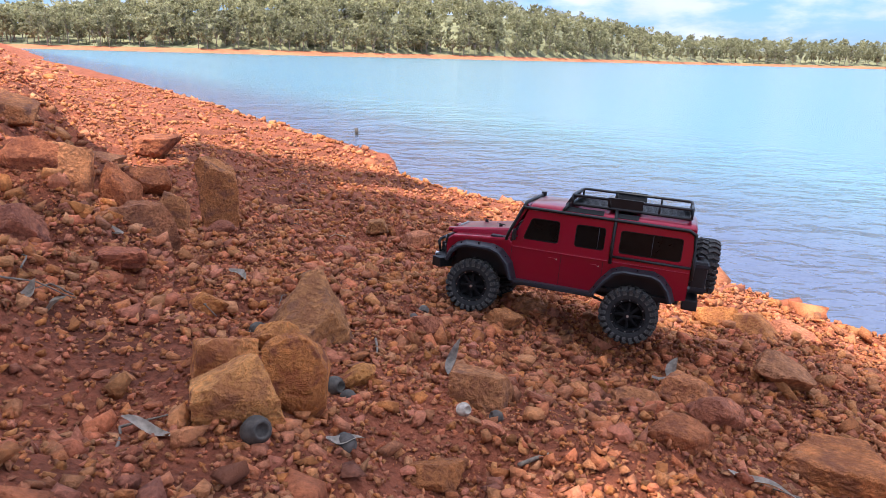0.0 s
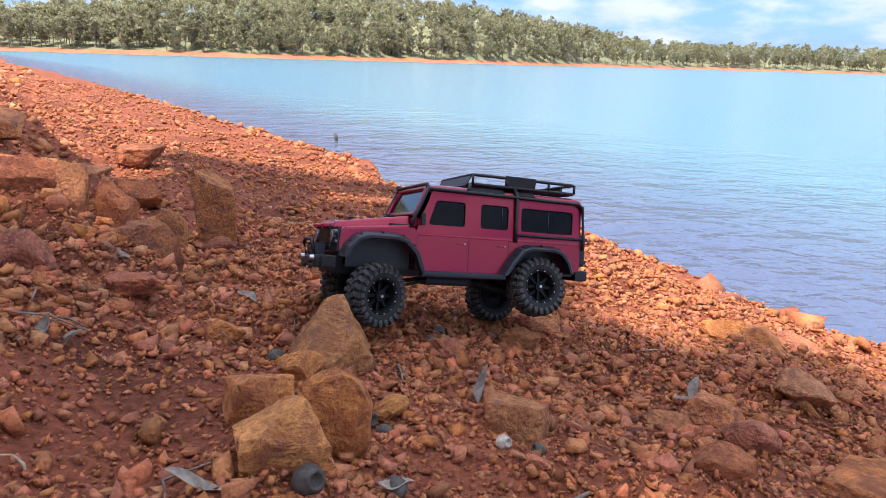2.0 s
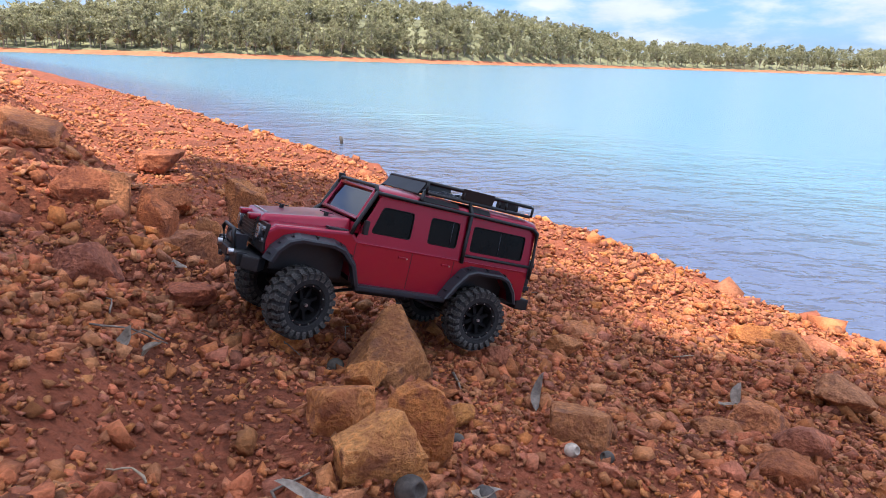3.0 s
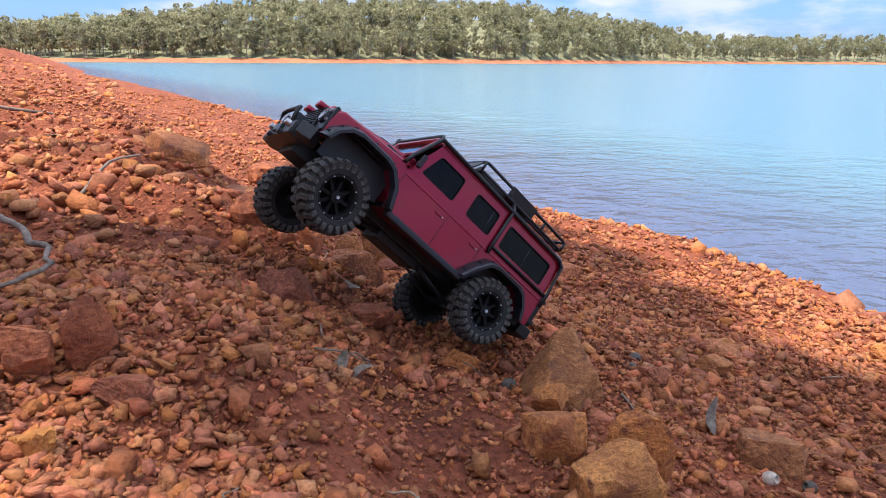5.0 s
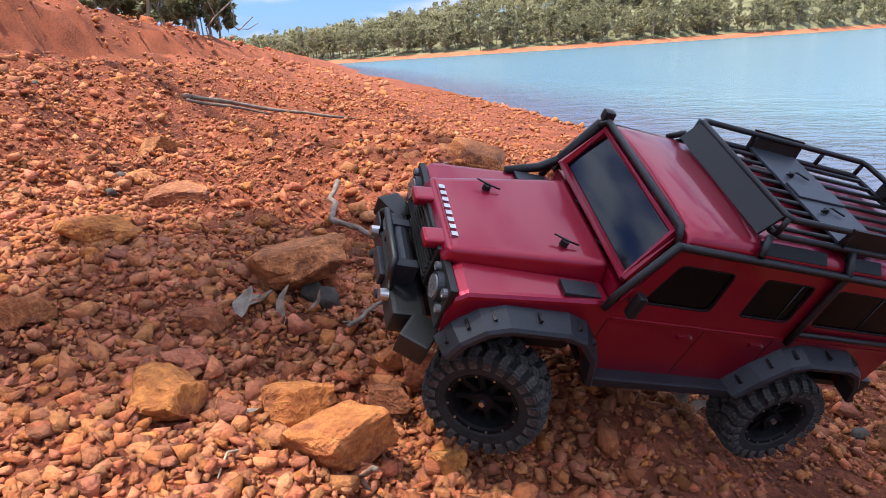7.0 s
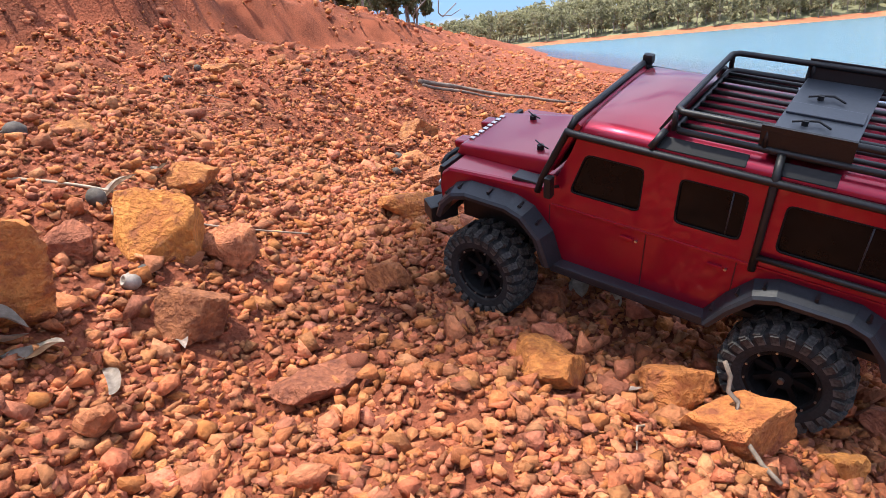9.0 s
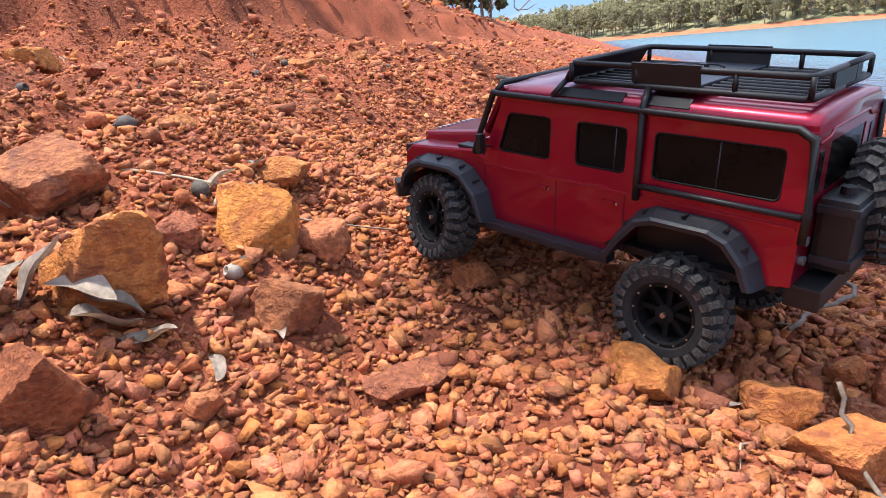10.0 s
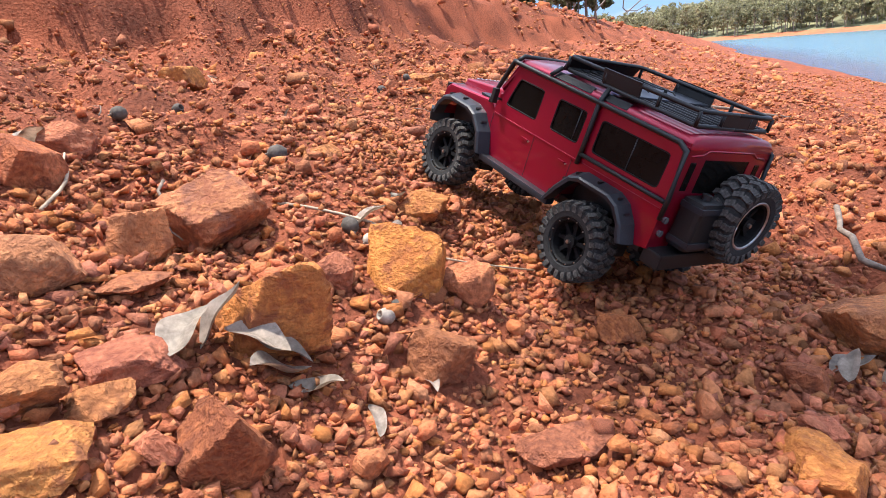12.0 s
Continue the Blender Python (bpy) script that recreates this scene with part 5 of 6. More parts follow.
# ---- dry leaves, gum nuts, sticks ----
def gum_leaf(x, y, length, width, yaw, tilt=8, roll=0, curl=0.35, lift=0.006, label="curled pale grey dry gum leaf on red gravel"):
    width *= 0.95
    bm = bmesh.new()
    n, rows = 12, []
    for i in range(n + 1):
        u = i / n
        half = width / 2 * math.sin(math.pi * min(1, u ** 0.8)) ** 0.7 + 0.0004
        cx = length * (u - 0.5)
        bend = 0.10 * length * math.sin(math.pi * u)
        z = curl * length * (u - 0.5) ** 2 + 0.05 * length * math.sin(7 * u + yaw)
        rows.append([bm.verts.new((cx, bend + s * half, z + abs(s) * half * 0.5 + 0.15 * s * half * math.sin(5 * u))) for s in (-1, -0.5, 0, 0.5, 1)])
    for a, b in zip(rows, rows[1:]):
        for j in range(4):
            bm.faces.new((a[j], a[j + 1], b[j + 1], b[j]))
    bmesh.ops.solidify(bm, geom=bm.faces[:], thickness=0.0006)
    ob = part("dry_leaf", bm, LEAF_DRY, None, smooth=True)
    ob.matrix_world = pose(x, y, float(ground(x, y)) + lift, roll, tilt, yaw)
    return tagged(ob, label, "leaf", "fallen gum leaves")


def gum_nut(x, y, size, seed, tone=NUT, label="grey woody gum nut lying on red gravel"):
    rng = np.random.default_rng(seed)
    size *= 0.70
    nut = new("gum_nut")
    nut.matrix_world = pose(x, y, float(ground(x, y)) + size * 0.30, rng.uniform(-30, 30), rng.uniform(50, 100), rng.uniform(0, 360))
    tagged(nut, label, "gum nut", "gum nuts on the ground")
    bm = bmesh.new()
    prof = [(0.0, -0.50), (0.22, -0.47), (0.42, -0.28), (0.50, 0.0), (0.45, 0.26), (0.33, 0.42), (0.30, 0.50), (0.22, 0.48), (0.20, 0.30), (0.0, 0.24)]
    rings = [[bm.verts.new((r * size * math.cos(a), r * size * math.sin(a), z * size)) for a in (2 * math.pi * k / 16 for k in range(16))] for r, z in prof[1:-1]]
    for a, b in zip(rings, rings[1:]):
        for k in range(16):
            bm.faces.new((a[k], a[(k + 1) % 16], b[(k + 1) % 16], b[k]))
    bm.faces.new(list(reversed(rings[0])))
    bm.faces.new(rings[-1])
    bmesh.ops.recalc_face_normals(bm, faces=bm.faces[:])
    part("husk", bm, tone, nut, smooth=True)
    bm = bmesh.new()
    tube(bm, [(0, 0, -0.48 * size), (0.08 * size, 0, -0.72 * size)], 0.06 * size, 6)
    part("stalk", bm, WOOD, nut)
    return nut


def stick(name, points, r0, r1, label, mat=WOOD, category="stick", lift=0.004, seed=1):
    """A crooked twig over the ground along points in x and y; each may carry its own lift."""
    rng = np.random.default_rng(seed)
    points = [p if len(p) > 2 else (*p, lift) for p in points]
    pts = []
    for p, q in zip(points, points[1:]):
        for u in (0.0, 0.34, 0.67):
            pts.append([p[k] + (q[k] - p[k]) * u for k in range(len(p))])
    pts.append(list(points[-1]))
    path = [Vector((p[0] + rng.normal(0, r0 * 0.75), p[1] + rng.normal(0, r0 * 0.75), float(ground_base(p[0], p[1])) + p[2] + r0)) for p in pts]
    bm = bmesh.new()
    rings = []
    for i, p in enumerate(path):
        d = (path[min(i + 1, len(path) - 1)] - path[max(i - 1, 0)]).normalized()
        u = d.cross(Vector((0.1, 0.2, 0.97))).normalized()
        v = d.cross(u)
        r = (r0 + (r1 - r0) * i / (len(path) - 1)) * rng.uniform(0.85, 1.2)
        rings.append([bm.verts.new(p + (u * math.cos(a) + v * math.sin(a)) * r) for a in (2 * math.pi * k / 7 for k in range(7))])
    for a, b in zip(rings, rings[1:]):
        for k in range(7):
            bm.faces.new((a[k], a[(k + 1) % 7], b[(k + 1) % 7], b[k]))
    bm.faces.new(list(reversed(rings[0])))
    bm.faces.new(rings[-1])
    bmesh.ops.recalc_face_normals(bm, faces=bm.faces[:])
    return tagged(part(name, bm, mat, None, smooth=True), label, category)


# the cluster below the ledge and its litter
gum_nut(-0.312, 1.035, 0.040, 1, NUT, "dark hollow gum nut beside a large rock")
gum_nut(0.040, 0.800, 0.030, 2, LEAF_DRY, "pale open gum nut against a brown rock")
gum_nut(-0.185, 0.586, 0.046, 3)
gum_nut(-0.148, 0.845, 0.042, 4)
gum_nut(-0.120, 0.800, 0.030, 5)
gum_nut(-0.100, 0.640, 0.036, 6, NUT, "blackened gum nut half buried in gravel")
gum_nut(-0.028, 1.268, 0.034, 7)
gum_nut(-0.047, 1.215, 0.026, 8)
gum_nut(0.085, 0.780, 0.026, 9, NUT, "blackened gum nut half buried in gravel")
gum_nut(-1.416, 0.175, 0.030, 10, LEAF_DRY, "pale grey gum nut beside an orange rock")
gum_nut(-1.426, 0.198, 0.024, 11)
gum_nut(-1.822, 0.228, 0.044, 12)
gum_nut(-2.590, 0.905, 0.040, 13)
gum_nut(-2.740, 1.100, 0.034, 14)
gum_nut(-2.130, 0.055, 0.040, 15)
gum_nut(-2.260, 0.195, 0.034, 16)
gum_nut(-1.581, 0.225, 0.036, 17)
gum_nut(-1.555, 0.239, 0.028, 18, LEAF_DRY, "pale grey gum nut beside an orange rock")
gum_nut(-1.890, 1.125, 0.042, 19)
gum_nut(-2.790, 1.600, 0.040, 20)
gum_nut(-1.780, 1.000, 0.030, 21)

gum_leaf(-0.286, 0.565, 0.068, 0.012, -18, label="narrow brown-grey gum leaf lying among gravel")
gum_leaf(-0.415, 1.262, 0.060, 0.020, -40)
gum_leaf(-0.100, 0.630, 0.055, 0.016, 40, tilt=20, lift=0.012, label="twisted grey gum leaf with a dark stalk")
gum_leaf(-0.540, 0.846, 0.050, 0.026, 10, tilt=-35, lift=0.018)
gum_leaf(-0.560, 0.836, 0.040, 0.020, 70, tilt=-50, lift=0.018)
gum_leaf(-0.618, 1.180, 0.060, 0.020, -30)
gum_leaf(0.470, 1.150, 0.055, 0.020, 60, tilt=-40, lift=0.02)
gum_leaf(0.440, 1.130, 0.050, 0.016, 20)
gum_leaf(0.424, 0.711, 0.085, 0.012, -28, label="long narrow pale gum leaf on brown stones")
gum_leaf(0.033, 0.985, 0.070, 0.016, 70, tilt=-38, lift=0.02)
# the leaf heap by the square rock
gum_leaf(-1.405, -0.016, 0.078, 0.034, 80, tilt=-52, lift=0.042, label="curled grey gum leaf leaning on a square rock")
gum_leaf(-1.396, -0.051, 0.070, 0.040, 130, tilt=-20, lift=0.030)
gum_leaf(-1.374, 0.003, 0.080, 0.036, 30, tilt=12, lift=0.032)
gum_leaf(-1.350, 0.014, 0.072, 0.034, 100, tilt=25, lift=0.026)
gum_leaf(-1.332, 0.042, 0.062, 0.026, 40, tilt=-10, lift=0.022)
gum_leaf(-1.365, 0.025, 0.060, 0.030, 60, tilt=30, lift=0.032)
gum_leaf(-1.299, 0.083, 0.060, 0.013, -20, tilt=4, label="narrow pale gum leaf flat on orange gravel")
gum_leaf(-1.332, 0.170, 0.055, 0.015, -10, tilt=10)
gum_leaf(-1.910, -0.115, 0.100, 0.050, 20, tilt=-8, lift=0.012)
gum_leaf(-1.866, -0.148, 0.080, 0.040, 80, tilt=10, lift=0.012)
gum_leaf(-1.966, 0.315, 0.034, 0.018, 60, tilt=-60, lift=0.015)
gum_leaf(-1.656, 0.348, 0.050, 0.018, 20, tilt=-10, lift=0.012)
gum_leaf(-1.580, 0.251, 0.070, 0.030, 60, tilt=-25, lift=0.016)
gum_leaf(-1.556, 0.272, 0.060, 0.024, 10, tilt=-15, lift=0.016)
gum_leaf(-0.930, 0.410, 0.030, 0.010, 30, tilt=-20, lift=0.010)
gum_leaf(-1.070, 0.605, 0.055, 0.030, 50, tilt=-20, lift=0.010, label="pale gum leaf at the foot of a propped rock")

# pale bark strips and dark lumps of wood under the propped rock
for x, y, long, wide, yaw, lean in ((-1.022, 0.606, 0.062, 0.022, 60, -72), (-1.062, 0.582, 0.044, 0.022, 100, -40), (-1.000, 0.640, 0.036, 0.014, 20, -58)):
    gum_leaf(x, y, long, wide, yaw, tilt=lean, lift=0.024, label="pale strip of bark on edge under a propped rock")
for x, y, tall, wide, lean in ((-1.010, 0.676, 0.040, 0.034, -4), (-1.044, 0.690, 0.044, 0.030, -8)):
    bm = stone_form(np.random.default_rng(int(-x * 1000)), 3, wide, wide * 0.8, tall, rough=0.12)
    knob = part("driftwood", bm, NUT, None, smooth=True)
    knob.matrix_world = pose(x, y, float(ground(x, y)) - 0.006, lean, 0, 40)
    tagged(knob, "dark weathered lump of wood under a propped rock", "driftwood")

stick("branch", [(-1.424, 1.367, 0.035), (-1.330, 1.200, 0.026), (-1.234, 1.045, 0.018), (-1.170, 1.010, 0.018), (-1.102, 0.959, 0.024), (-0.989, 0.843, 0.030), (-0.940, 0.815, 0.030), (-0.905, 0.740, 0.022), (-0.938, 0.683, 0.014), (-0.944, 0.625, 0.010)], 0.0066, 0.0026, "crooked grey weathered branch lying on red gravel", category="branch", seed=3)
stick("twig", [(-0.945, 0.655, 0.004), (-0.965, 0.640, 0.008)], 0.0022, 0.001, "short side twig of grey wood", seed=4)
stick("log", [(-2.90, 2.42, 0.03), (-2.88, 2.72, 0.03), (-2.62, 2.98, 0.02), (-2.42, 3.20, 0.0)], 0.012, 0.006, "thin grey fallen log at the foot of the bank", category="log", seed=5)
stick("log", [(-2.86, 2.36, 0.02), (-2.76, 2.62, 0.04), (-2.70, 2.78, 0.02)], 0.009, 0.004, "thin grey fallen log at the foot of the bank", category="log", seed=6)
stick("twig", [(-1.181, 1.246, 0.0), (-1.230, 1.480, 0.02), (-1.248, 1.683, 0.015)], 0.004, 0.002, "long dry pale twig across stones", seed=7)
stick("twig", [(-0.105, 1.055, 0.01), (-0.090, 0.950, 0.004), (-0.069, 0.856, 0.0)], 0.0022, 0.0012, "thin brown dry twig on gravel", seed=8)
stick("twig", [(0.169, 0.826, 0.01), (0.165, 0.750, 0.006), (0.178, 0.690, 0.001)], 0.0048, 0.0024, "forked grey-brown dry twig on gravel", seed=9)
stick("twig", [(0.107, 0.685, 0.001), (0.165, 0.725, 0.008), (0.211, 0.753, 0.002)], 0.0026, 0.0014, "forked grey-brown dry twig on gravel", seed=10)
stick("twig", [(0.307, 0.764, 0.006), (0.300, 0.679, 0.0)], 0.0030, 0.0016, "thin grey dry twig on gravel", seed=11)
stick("twig", [(-0.305, 0.534, 0.002), (-0.320, 0.580, 0.010), (-0.290, 0.630, 0.004)], 0.0018, 0.001, "thin brown dry twig on gravel", seed=12)
stick("twig", [(-1.665, 0.161, 0.01), (-1.585, 0.256, 0.02), (-1.504, 0.325, 0.02), (-1.492, 0.402, 0.014), (-1.481, 0.481, 0.006)], 0.0024, 0.0012, "long thin pale straw-like twig between rocks", STRAW, seed=13)
rock(-1.040, 0.725, 0.044, 0.038, 0.040, 20, ROCK, 90, label="small dark red rock under a propped slab")
stick("root", [(-1.761, 0.032, 0.02), (-1.707, 0.007, 0.006), (-1.639, 0.008, 0.0)], 0.0026, 0.0012, "thin dark dry root hanging by a rock", seed=14)
stick("root", [(-1.691, -0.126, 0.004), (-1.760, -0.091, 0.012), (-1.834, -0.076, 0.02)], 0.0030, 0.0014, "thin pale dry root between rocks", STRAW, seed=15)
bm = bmesh.new()
tube(bm, [(0.040, -0.034, -0.034), (0.026, -0.028, -0.022), (0.010, -0.012, -0.006), (0, 0, 0.006), (0.004, 0.002, 0.022), (-0.002, 0.0, 0.032), (0.001, 0.003, 0.044), (-0.001, 0.001, 0.058)], 0.0021, 7)
LOOSE_STICK = tagged(part("loose_stick", bm, WOOD, None, smooth=True), "short grey stick that a passing wheel flicks upright", "stick")
stick("twig", [(-0.600, 0.820, 0.002), (-0.560, 0.850, 0.012), (-0.520, 0.870, 0.004)], 0.0016, 0.0008, "thin brown dry twig on red earth", seed=17)
rng_twigs = np.random.default_rng(31)
for k in range(60):
    tx, ty = rng_twigs.uniform(-3.6, 0.9), rng_twigs.uniform(-0.1, 3.0)
    if not 0.9 < shore_s(tx, ty) < 4.4:
        continue
    a, long = rng_twigs.uniform(0, 6.28), rng_twigs.uniform(0.03, 0.10)
    stick("twig", [(tx, ty, 0.004), (tx + long * 0.5 * math.cos(a), ty + long * 0.5 * math.sin(a), 0.012), (tx + long * math.cos(a + 0.3), ty + long * math.sin(a + 0.3), 0.004)], 0.0014, 0.0007, "thin dry twig on red gravel", STRAW if k % 3 == 0 else WOOD, seed=200 + k)

bm = bmesh.new()
tube(bm, [(0, 0, -0.3), (0.01, 0.0, 0.02), (0.0, 0.01, 0.08)], 0.020, 7)
post = part("stump", bm, NUT, None, smooth=True)
post.location = (-0.96, 7.33, 0)
tagged(post, "dark drowned stump standing out of the water", "stump")


# ---- trees and scrub on the bank ----
def bank_tree(name, x, y, height, leaves, leaf, seed, label, category="tree"):
    rng = np.random.default_rng(seed)
    w_v, w_f, tris = gum_shape(rng, height, leaves, leaf)
    tree = new(name)
    tree.matrix_world = pose(x, y, float(ground_base(x, y)), 0, 0, rng.uniform(0, 360))
    tagged(tree, label, category, "trees and scrub along the bank")
    for piece, me in (("trunk", mesh_from("trunk", w_v, w_f, BARK)), ("crown", mesh_from("crown", tris.reshape(-1, 3), np.arange(tris.size // 3).reshape(-1, 3), FOLIAGE_NEAR))):
        ob = new(piece, me)
        ob.parent = tree
    return tree


def along_bank(s, a):
    """A place s metres uphill from the water and a metres along the shore."""
    return 1.3 - 0.84 * s - 0.54 * a, 2.1 - 0.54 * s + 0.84 * a


rng_bank = np.random.default_rng(12)
for k in range(30):
    s, a = rng_bank.uniform(11, 18), rng_bank.uniform(-14, 60)
    x, y = along_bank(s, a)
    bank_tree("gum_tree", x, y, rng_bank.uniform(6, 10), 2600, 0.10, 300 + k, "slender gum tree with dark green leaves on the bank")
for k in range(26):
    s, a = rng_bank.uniform(5.8, 8.5), rng_bank.uniform(8, 19)
    x, y = along_bank(s, a)
    bank_tree("shrub", x, y, rng_bank.uniform(1.2, 2.4), 1000, 0.045, 400 + k, "low dark green shrub on top of the clay bank", "shrub")


# a dead bare branch against the sky on the bank's brow
bm = bmesh.new()
for pts, r in (([(-9.50, 10.02, 1.45), (-9.54, 9.99, 1.75), (-9.39, 10.11, 1.96), (-9.14, 10.29, 2.19), (-9.05, 10.36, 2.44), (-8.82, 10.52, 2.50)], 0.014),
               ([(-9.14, 10.29, 2.19), (-9.13, 10.32, 2.05), (-9.16, 10.32, 1.77), (-9.10, 10.37, 1.69), (-8.87, 10.54, 1.92)], 0.011),
               ([(-9.39, 10.11, 1.96), (-9.46, 10.05, 2.22), (-9.36, 10.12, 2.48)], 0.010), ([(-9.12, 10.35, 1.72), (-8.96, 10.47, 1.70), (-8.80, 10.58, 1.80)], 0.007)):
    tube(bm, pts, r, 6)
tagged(part("dead_branch", bm, BARK, None, smooth=True), "bare dead grey branch on the brow of the bank", "branch")

# middles of the patches of ground to be shaded by a tree added out of view
SHADED = ((-1.06, 0.72), (-0.38, 0.50), (0.30, 0.95), (-0.18, 0.90), (-0.68, 0.95), (-0.45, 1.50), (0.10, 1.35),
          (0.50, 1.15), (-0.15, 1.85), (-0.62, 2.10), (-0.40, 2.60), (-1.15, 2.15), (-0.95, 2.85), (-0.55, 3.40), (-1.20, 3.60), (-0.20, 2.30))


def unseen_shade_gum():
    """An unseen gum on the bank, leaning out, added to shade the slope below."""
    rng = np.random.default_rng(9)
    foot = np.array([-6.0, 2.2, float(ground_base(-6.0, 2.2)) - 0.2])
    # each leaf clump hangs sunward of the patch it is put there to shade
    hearts = [np.array([x, y, 0.6]) + np.array(sun_dir) * 6.2 for x, y in SHADED]
    fork = np.mean(hearts, axis=0) - np.array([0.5, -0.1, 0.9])
    wood_v, wood_f, off = [], [], 0
    bends = [foot, foot + np.array([0.2, 0.1, 1.8]), foot + np.array([0.6, 0.3, 3.1]), fork]
    limbs = [(bends[i], bends[i + 1], 0.13 - 0.03 * i, 0.10 - 0.03 * i) for i in range(3)]
    centres, radii = [], []
    for heart in hearts:
        limbs.append((fork, heart, 0.03, 0.012))
        for _ in range(15):
            d = rng.normal(size=3)
            tip = heart + d / np.linalg.norm(d) * rng.uniform(0.2, 1.0) ** 0.5 * np.array([0.38, 0.38, 0.3])
            limbs.append((heart, tip, 0.010, 0.004))
            centres.append(tip)
            radii.append(rng.uniform(0.12, 0.22))
    for p, q, r0, r1 in limbs:
        v, f = trunk_quads(p, q, r0, r1, 7)
        wood_v.append(v)
        wood_f.extend([tuple(i + off for i in quad) for quad in f])
        off += len(v)
    tris = leaf_tris(rng, centres, radii, 27000, 0.033)
    tree = tagged(new("gum_tree"), "unseen leaning gum tree added to shade the red slope", "tree", "trees and scrub along the bank")
    for piece, me in (("trunk", mesh_from("trunk", np.concatenate(wood_v), wood_f, BARK)), ("crown", mesh_from("crown", tris.reshape(-1, 3), np.arange(tris.size // 3).reshape(-1, 3), FOLIAGE_NEAR))):
        ob = new(piece, me)
        ob.parent = tree


unseen_shade_gum()
build_gravel()

# ---- what moves ----
CAR_PATH = [
    (0, 0.281, 1.381, 0.295, 5.4, -2, 159.5),
    (0.5, 0.226, 1.389, 0.313, 10.6, -2.8, 168.5),
    (1, 0.14, 1.368, 0.326, 10.4, -3.9, 176.7),
    (1.5, 0.065, 1.33, 0.348, 12.5, -4.5, 190.2),
    (2, -0.017, 1.289, 0.371, 14.7, -7.9, 198.4),
    (2.5, -0.129, 1.245, 0.353, 8, -13.7, 199.8),
    (2.7, -0.186, 1.191, 0.377, 4, -14.7, 205.1),
    (4.3, -0.47, 1.134, 0.472, 3.4, -23.7, 202.1),
    (4.5, -0.496, 1.093, 0.492, 1.6, -27.6, 204),
    (5, -0.563, 1.072, 0.571, 13.3, -44.6, 203.1),
    (5.5, -0.629, 1.058, 0.607, 10.6, -52.5, 208.2),
    (5.8, -0.636, 0.928, 0.647, -6.7, -50.9, 229.3),
    (6, -0.638, 0.909, 0.624, -17.1, -40.8, 244.7),
    (6.2, -0.594, 0.842, 0.581, -26.9, -18.6, 252.9),
    (6.5, -0.644, 0.812, 0.599, -43.4, -16.3, 241.3),
    (6.7, -0.654, 0.758, 0.622, -34.5, -19.2, 232.7),
    (8.3, -0.856, 0.623, 0.675, -16.7, -9.9, 182.6),
    (8.5, -0.888, 0.589, 0.692, -19.9, -10.6, 187.5),
    (9, -0.974, 0.607, 0.705, -15, -12, 182.3),
    (9.5, -1.097, 0.572, 0.705, -2.9, -7.1, 187.4),
    (10, -1.161, 0.549, 0.728, -2.8, -5.4, 179.2),
    (10.5, -1.246, 0.569, 0.747, -8.5, -7, 177.8),
    (11, -1.383, 0.585, 0.747, 1.8, -11.9, 178.5),
    (11.5, -1.487, 0.582, 0.78, 6.7, -14.3, 177.3),
    (12, -1.563, 0.588, 0.804, 10, -17.7, 175.2),
]


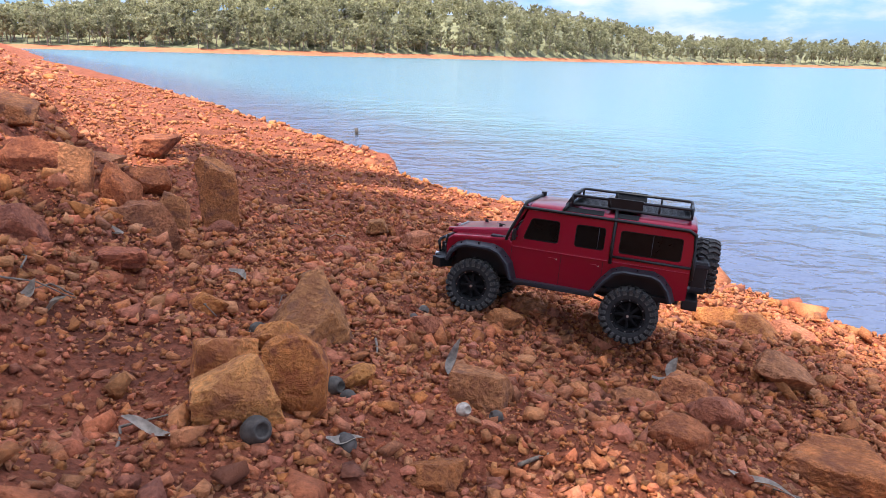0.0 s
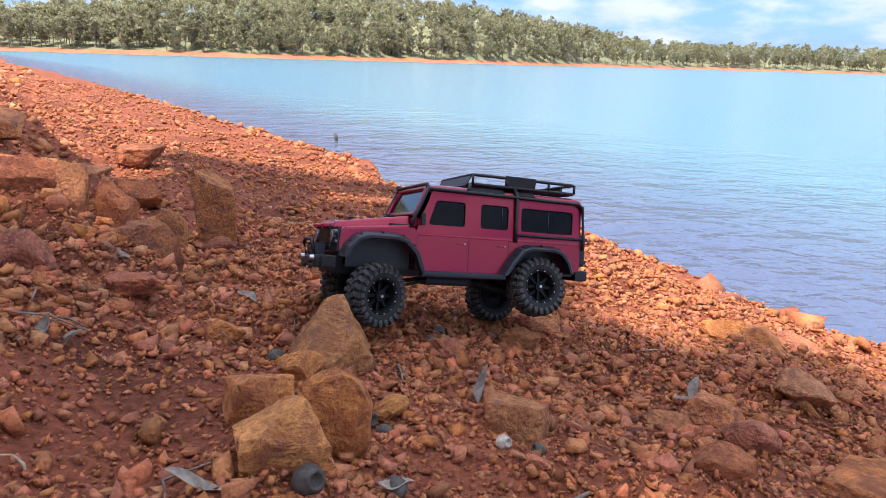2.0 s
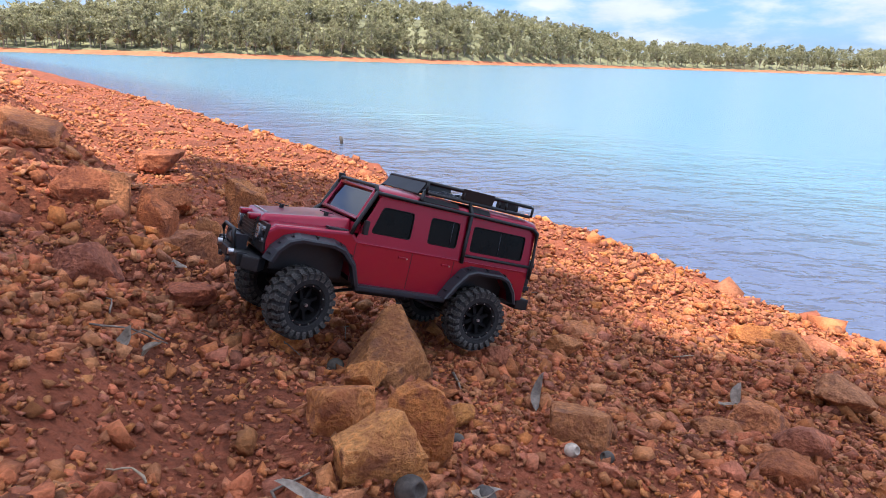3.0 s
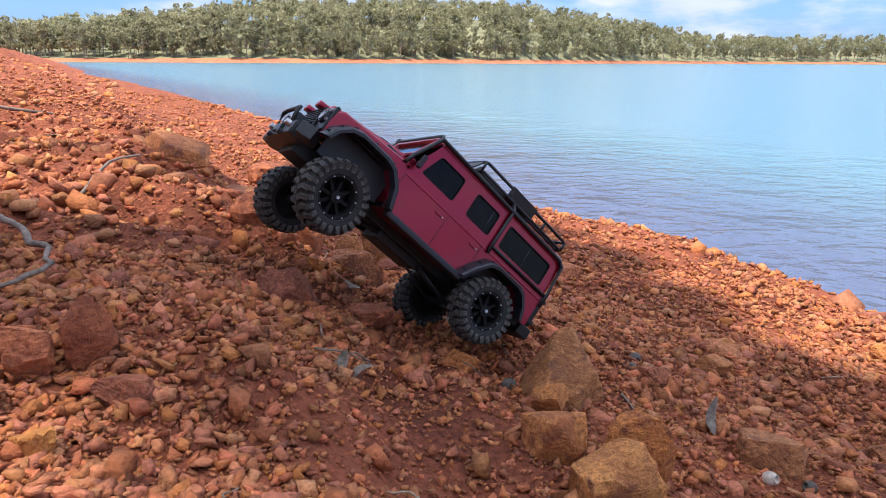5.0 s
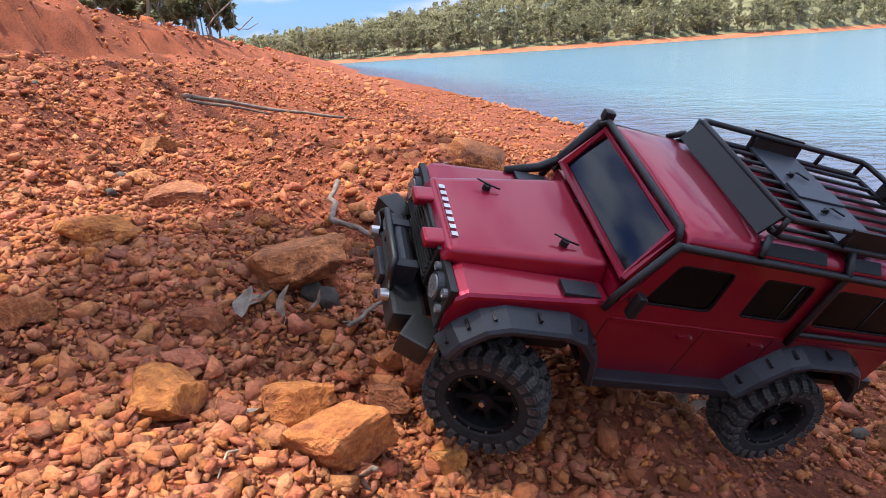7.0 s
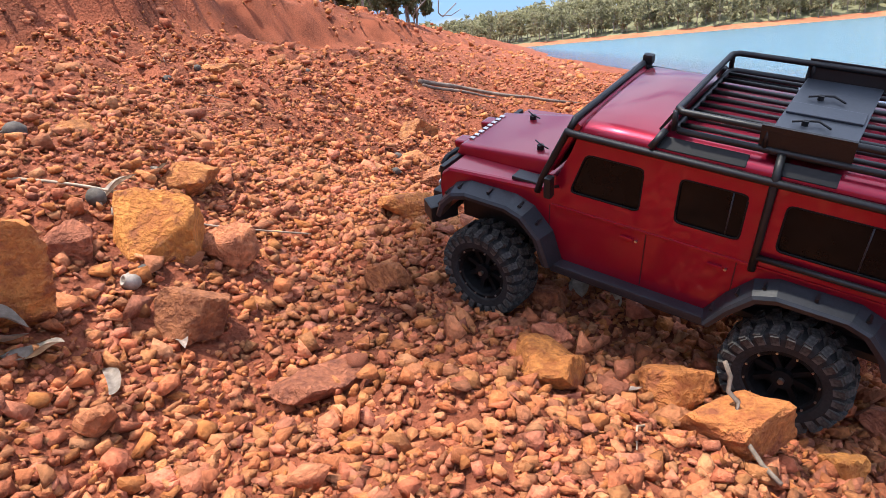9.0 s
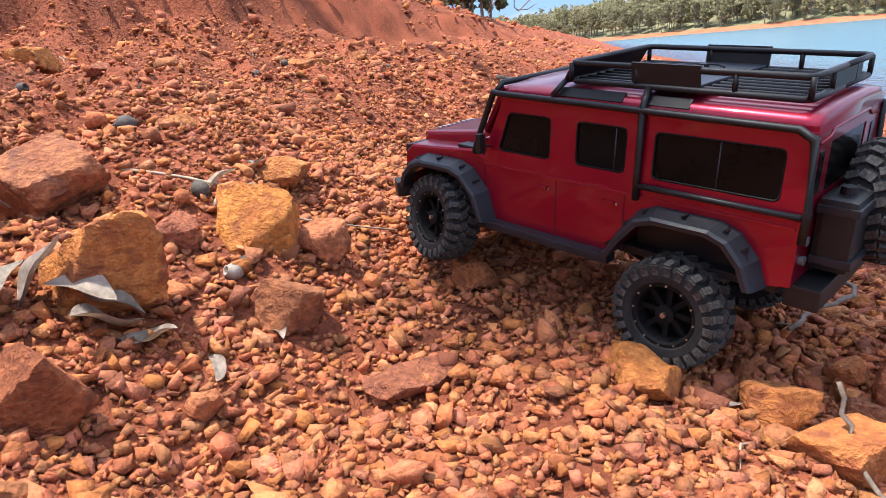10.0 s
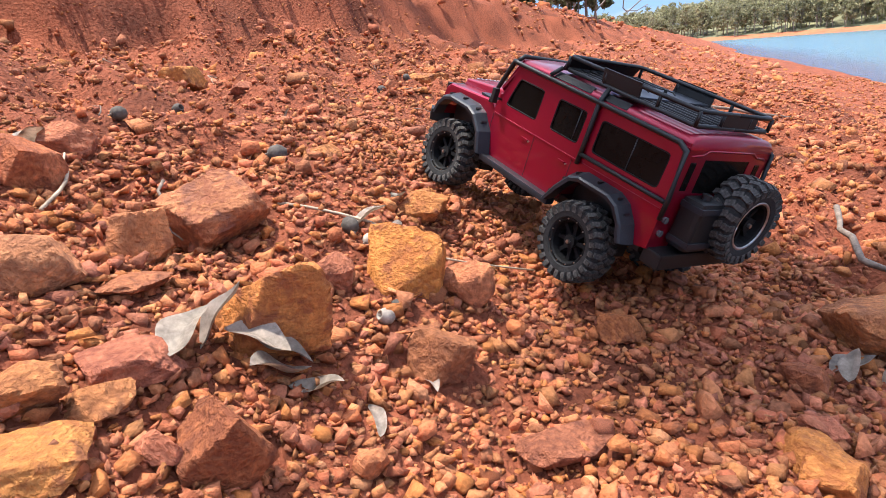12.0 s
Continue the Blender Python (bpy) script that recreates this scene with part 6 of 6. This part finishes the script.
# hub heights in the car's space (front left, front right, rear left, rear right) and the front wheels' lock to the left
RUNNING_GEAR = [
    (0.0, 0.074, 0.058, 0.070, 0.050, 4),
    (0.5, 0.056, 0.058, 0.066, 0.045, 18),
    (1.0, 0.064, 0.060, 0.070, 0.045, 20),
    (1.5, 0.052, 0.068, 0.084, 0.045, 24),
    (2.0, 0.056, 0.062, 0.082, 0.048, 22),
    (2.5, 0.062, 0.056, 0.071, 0.070, 24),
    (4.3, 0.063, 0.064, 0.076, 0.056, 4),
    (4.5, 0.065, 0.056, 0.068, 0.056, 4),
    (5.0, 0.061, 0.050, 0.082, 0.070, 12),
    (5.5, 0.060, 0.052, 0.066, 0.076, 2),
    (5.8, 0.068, 0.052, 0.063, 0.060, 10),
    (6.0, 0.066, 0.052, 0.060, 0.058, 16),
    (6.2, 0.068, 0.052, 0.062, 0.050, -6),
    (6.5, 0.062, 0.056, 0.070, 0.044, -28),
    (6.7, 0.064, 0.052, 0.068, 0.044, -29),
    (8.3, 0.070, 0.048, 0.074, 0.050, -34),
    (8.5, 0.068, 0.046, 0.076, 0.048, -34),
    (9.0, 0.060, 0.046, 0.071, 0.056, -4),
    (9.5, 0.076, 0.050, 0.074, 0.050, -8),
    (10.0, 0.088, 0.050, 0.062, 0.048, -10),
    (10.5, 0.090, 0.046, 0.072, 0.046, -8),
    (11.0, 0.078, 0.048, 0.070, 0.064, -4),
    (11.5, 0.084, 0.046, 0.058, 0.062, 0),
    (12.0, 0.070, 0.046, 0.072, 0.062, 4),
]


STICK_FOOT = (-0.826, 0.398, 0.700)


def between(rows, t):
    """The row at t, on a straight line between its neighbours."""
    return [float(np.interp(t, [r[0] for r in rows], [r[k] for r in rows])) for k in range(1, len(rows[0]))]


def motions():
    lying, leaning = pose(-0.775, 0.372, 0.672, 88, 0, 70), pose(*STICK_FOOT, -14, -16, 0)
    walk(LOOSE_STICK, [(0, lying), (6.8, lying), (7.3, leaning), (12, leaning)])
    walk(CAR, [(t, pose(*row)) for t, *row in CAR_PATH])
    rolled, last, keys = 0.0, None, [[], [], [], []]
    axle_keys = [[], []]
    for i in range(121):
        t = i / 10
        x, y, z, rx, ry, rz = between(CAR_PATH, t)
        here = Vector((x, y, z))
        if last is not None:
            ahead = pose(0, 0, 0, rx, ry, rz).to_3x3() @ Vector((1, 0, 0))
            rolled += (here - last).dot(ahead) / 0.057
        last = here
        *hubs, lock = between(RUNNING_GEAR, t)
        for k, sx in ((0, HUB_F), (1, HUB_R)):
            left, right = hubs[2 * k], hubs[2 * k + 1]
            beam = pose(sx, 0, (left + right) / 2, math.degrees(math.asin((left - right) / 0.204)), 0, 0)      # the axle tilts and carries its wheels
            axle_keys[k].append((t, beam))
            for j, sy in ((0, 1), (1, -1)):
                keys[2 * k + j].append((t, beam @ pose(0, sy * 0.1020, 0, 0, 0, 0 if k else lock) @ pose(0, 0, 0, 0, math.degrees(rolled), 0)))
    for k in range(4):
        walk(WHEELS[k], keys[k])
    for (axle, _), rows in zip(AXLES, axle_keys):
        walk(axle, rows)


motions()
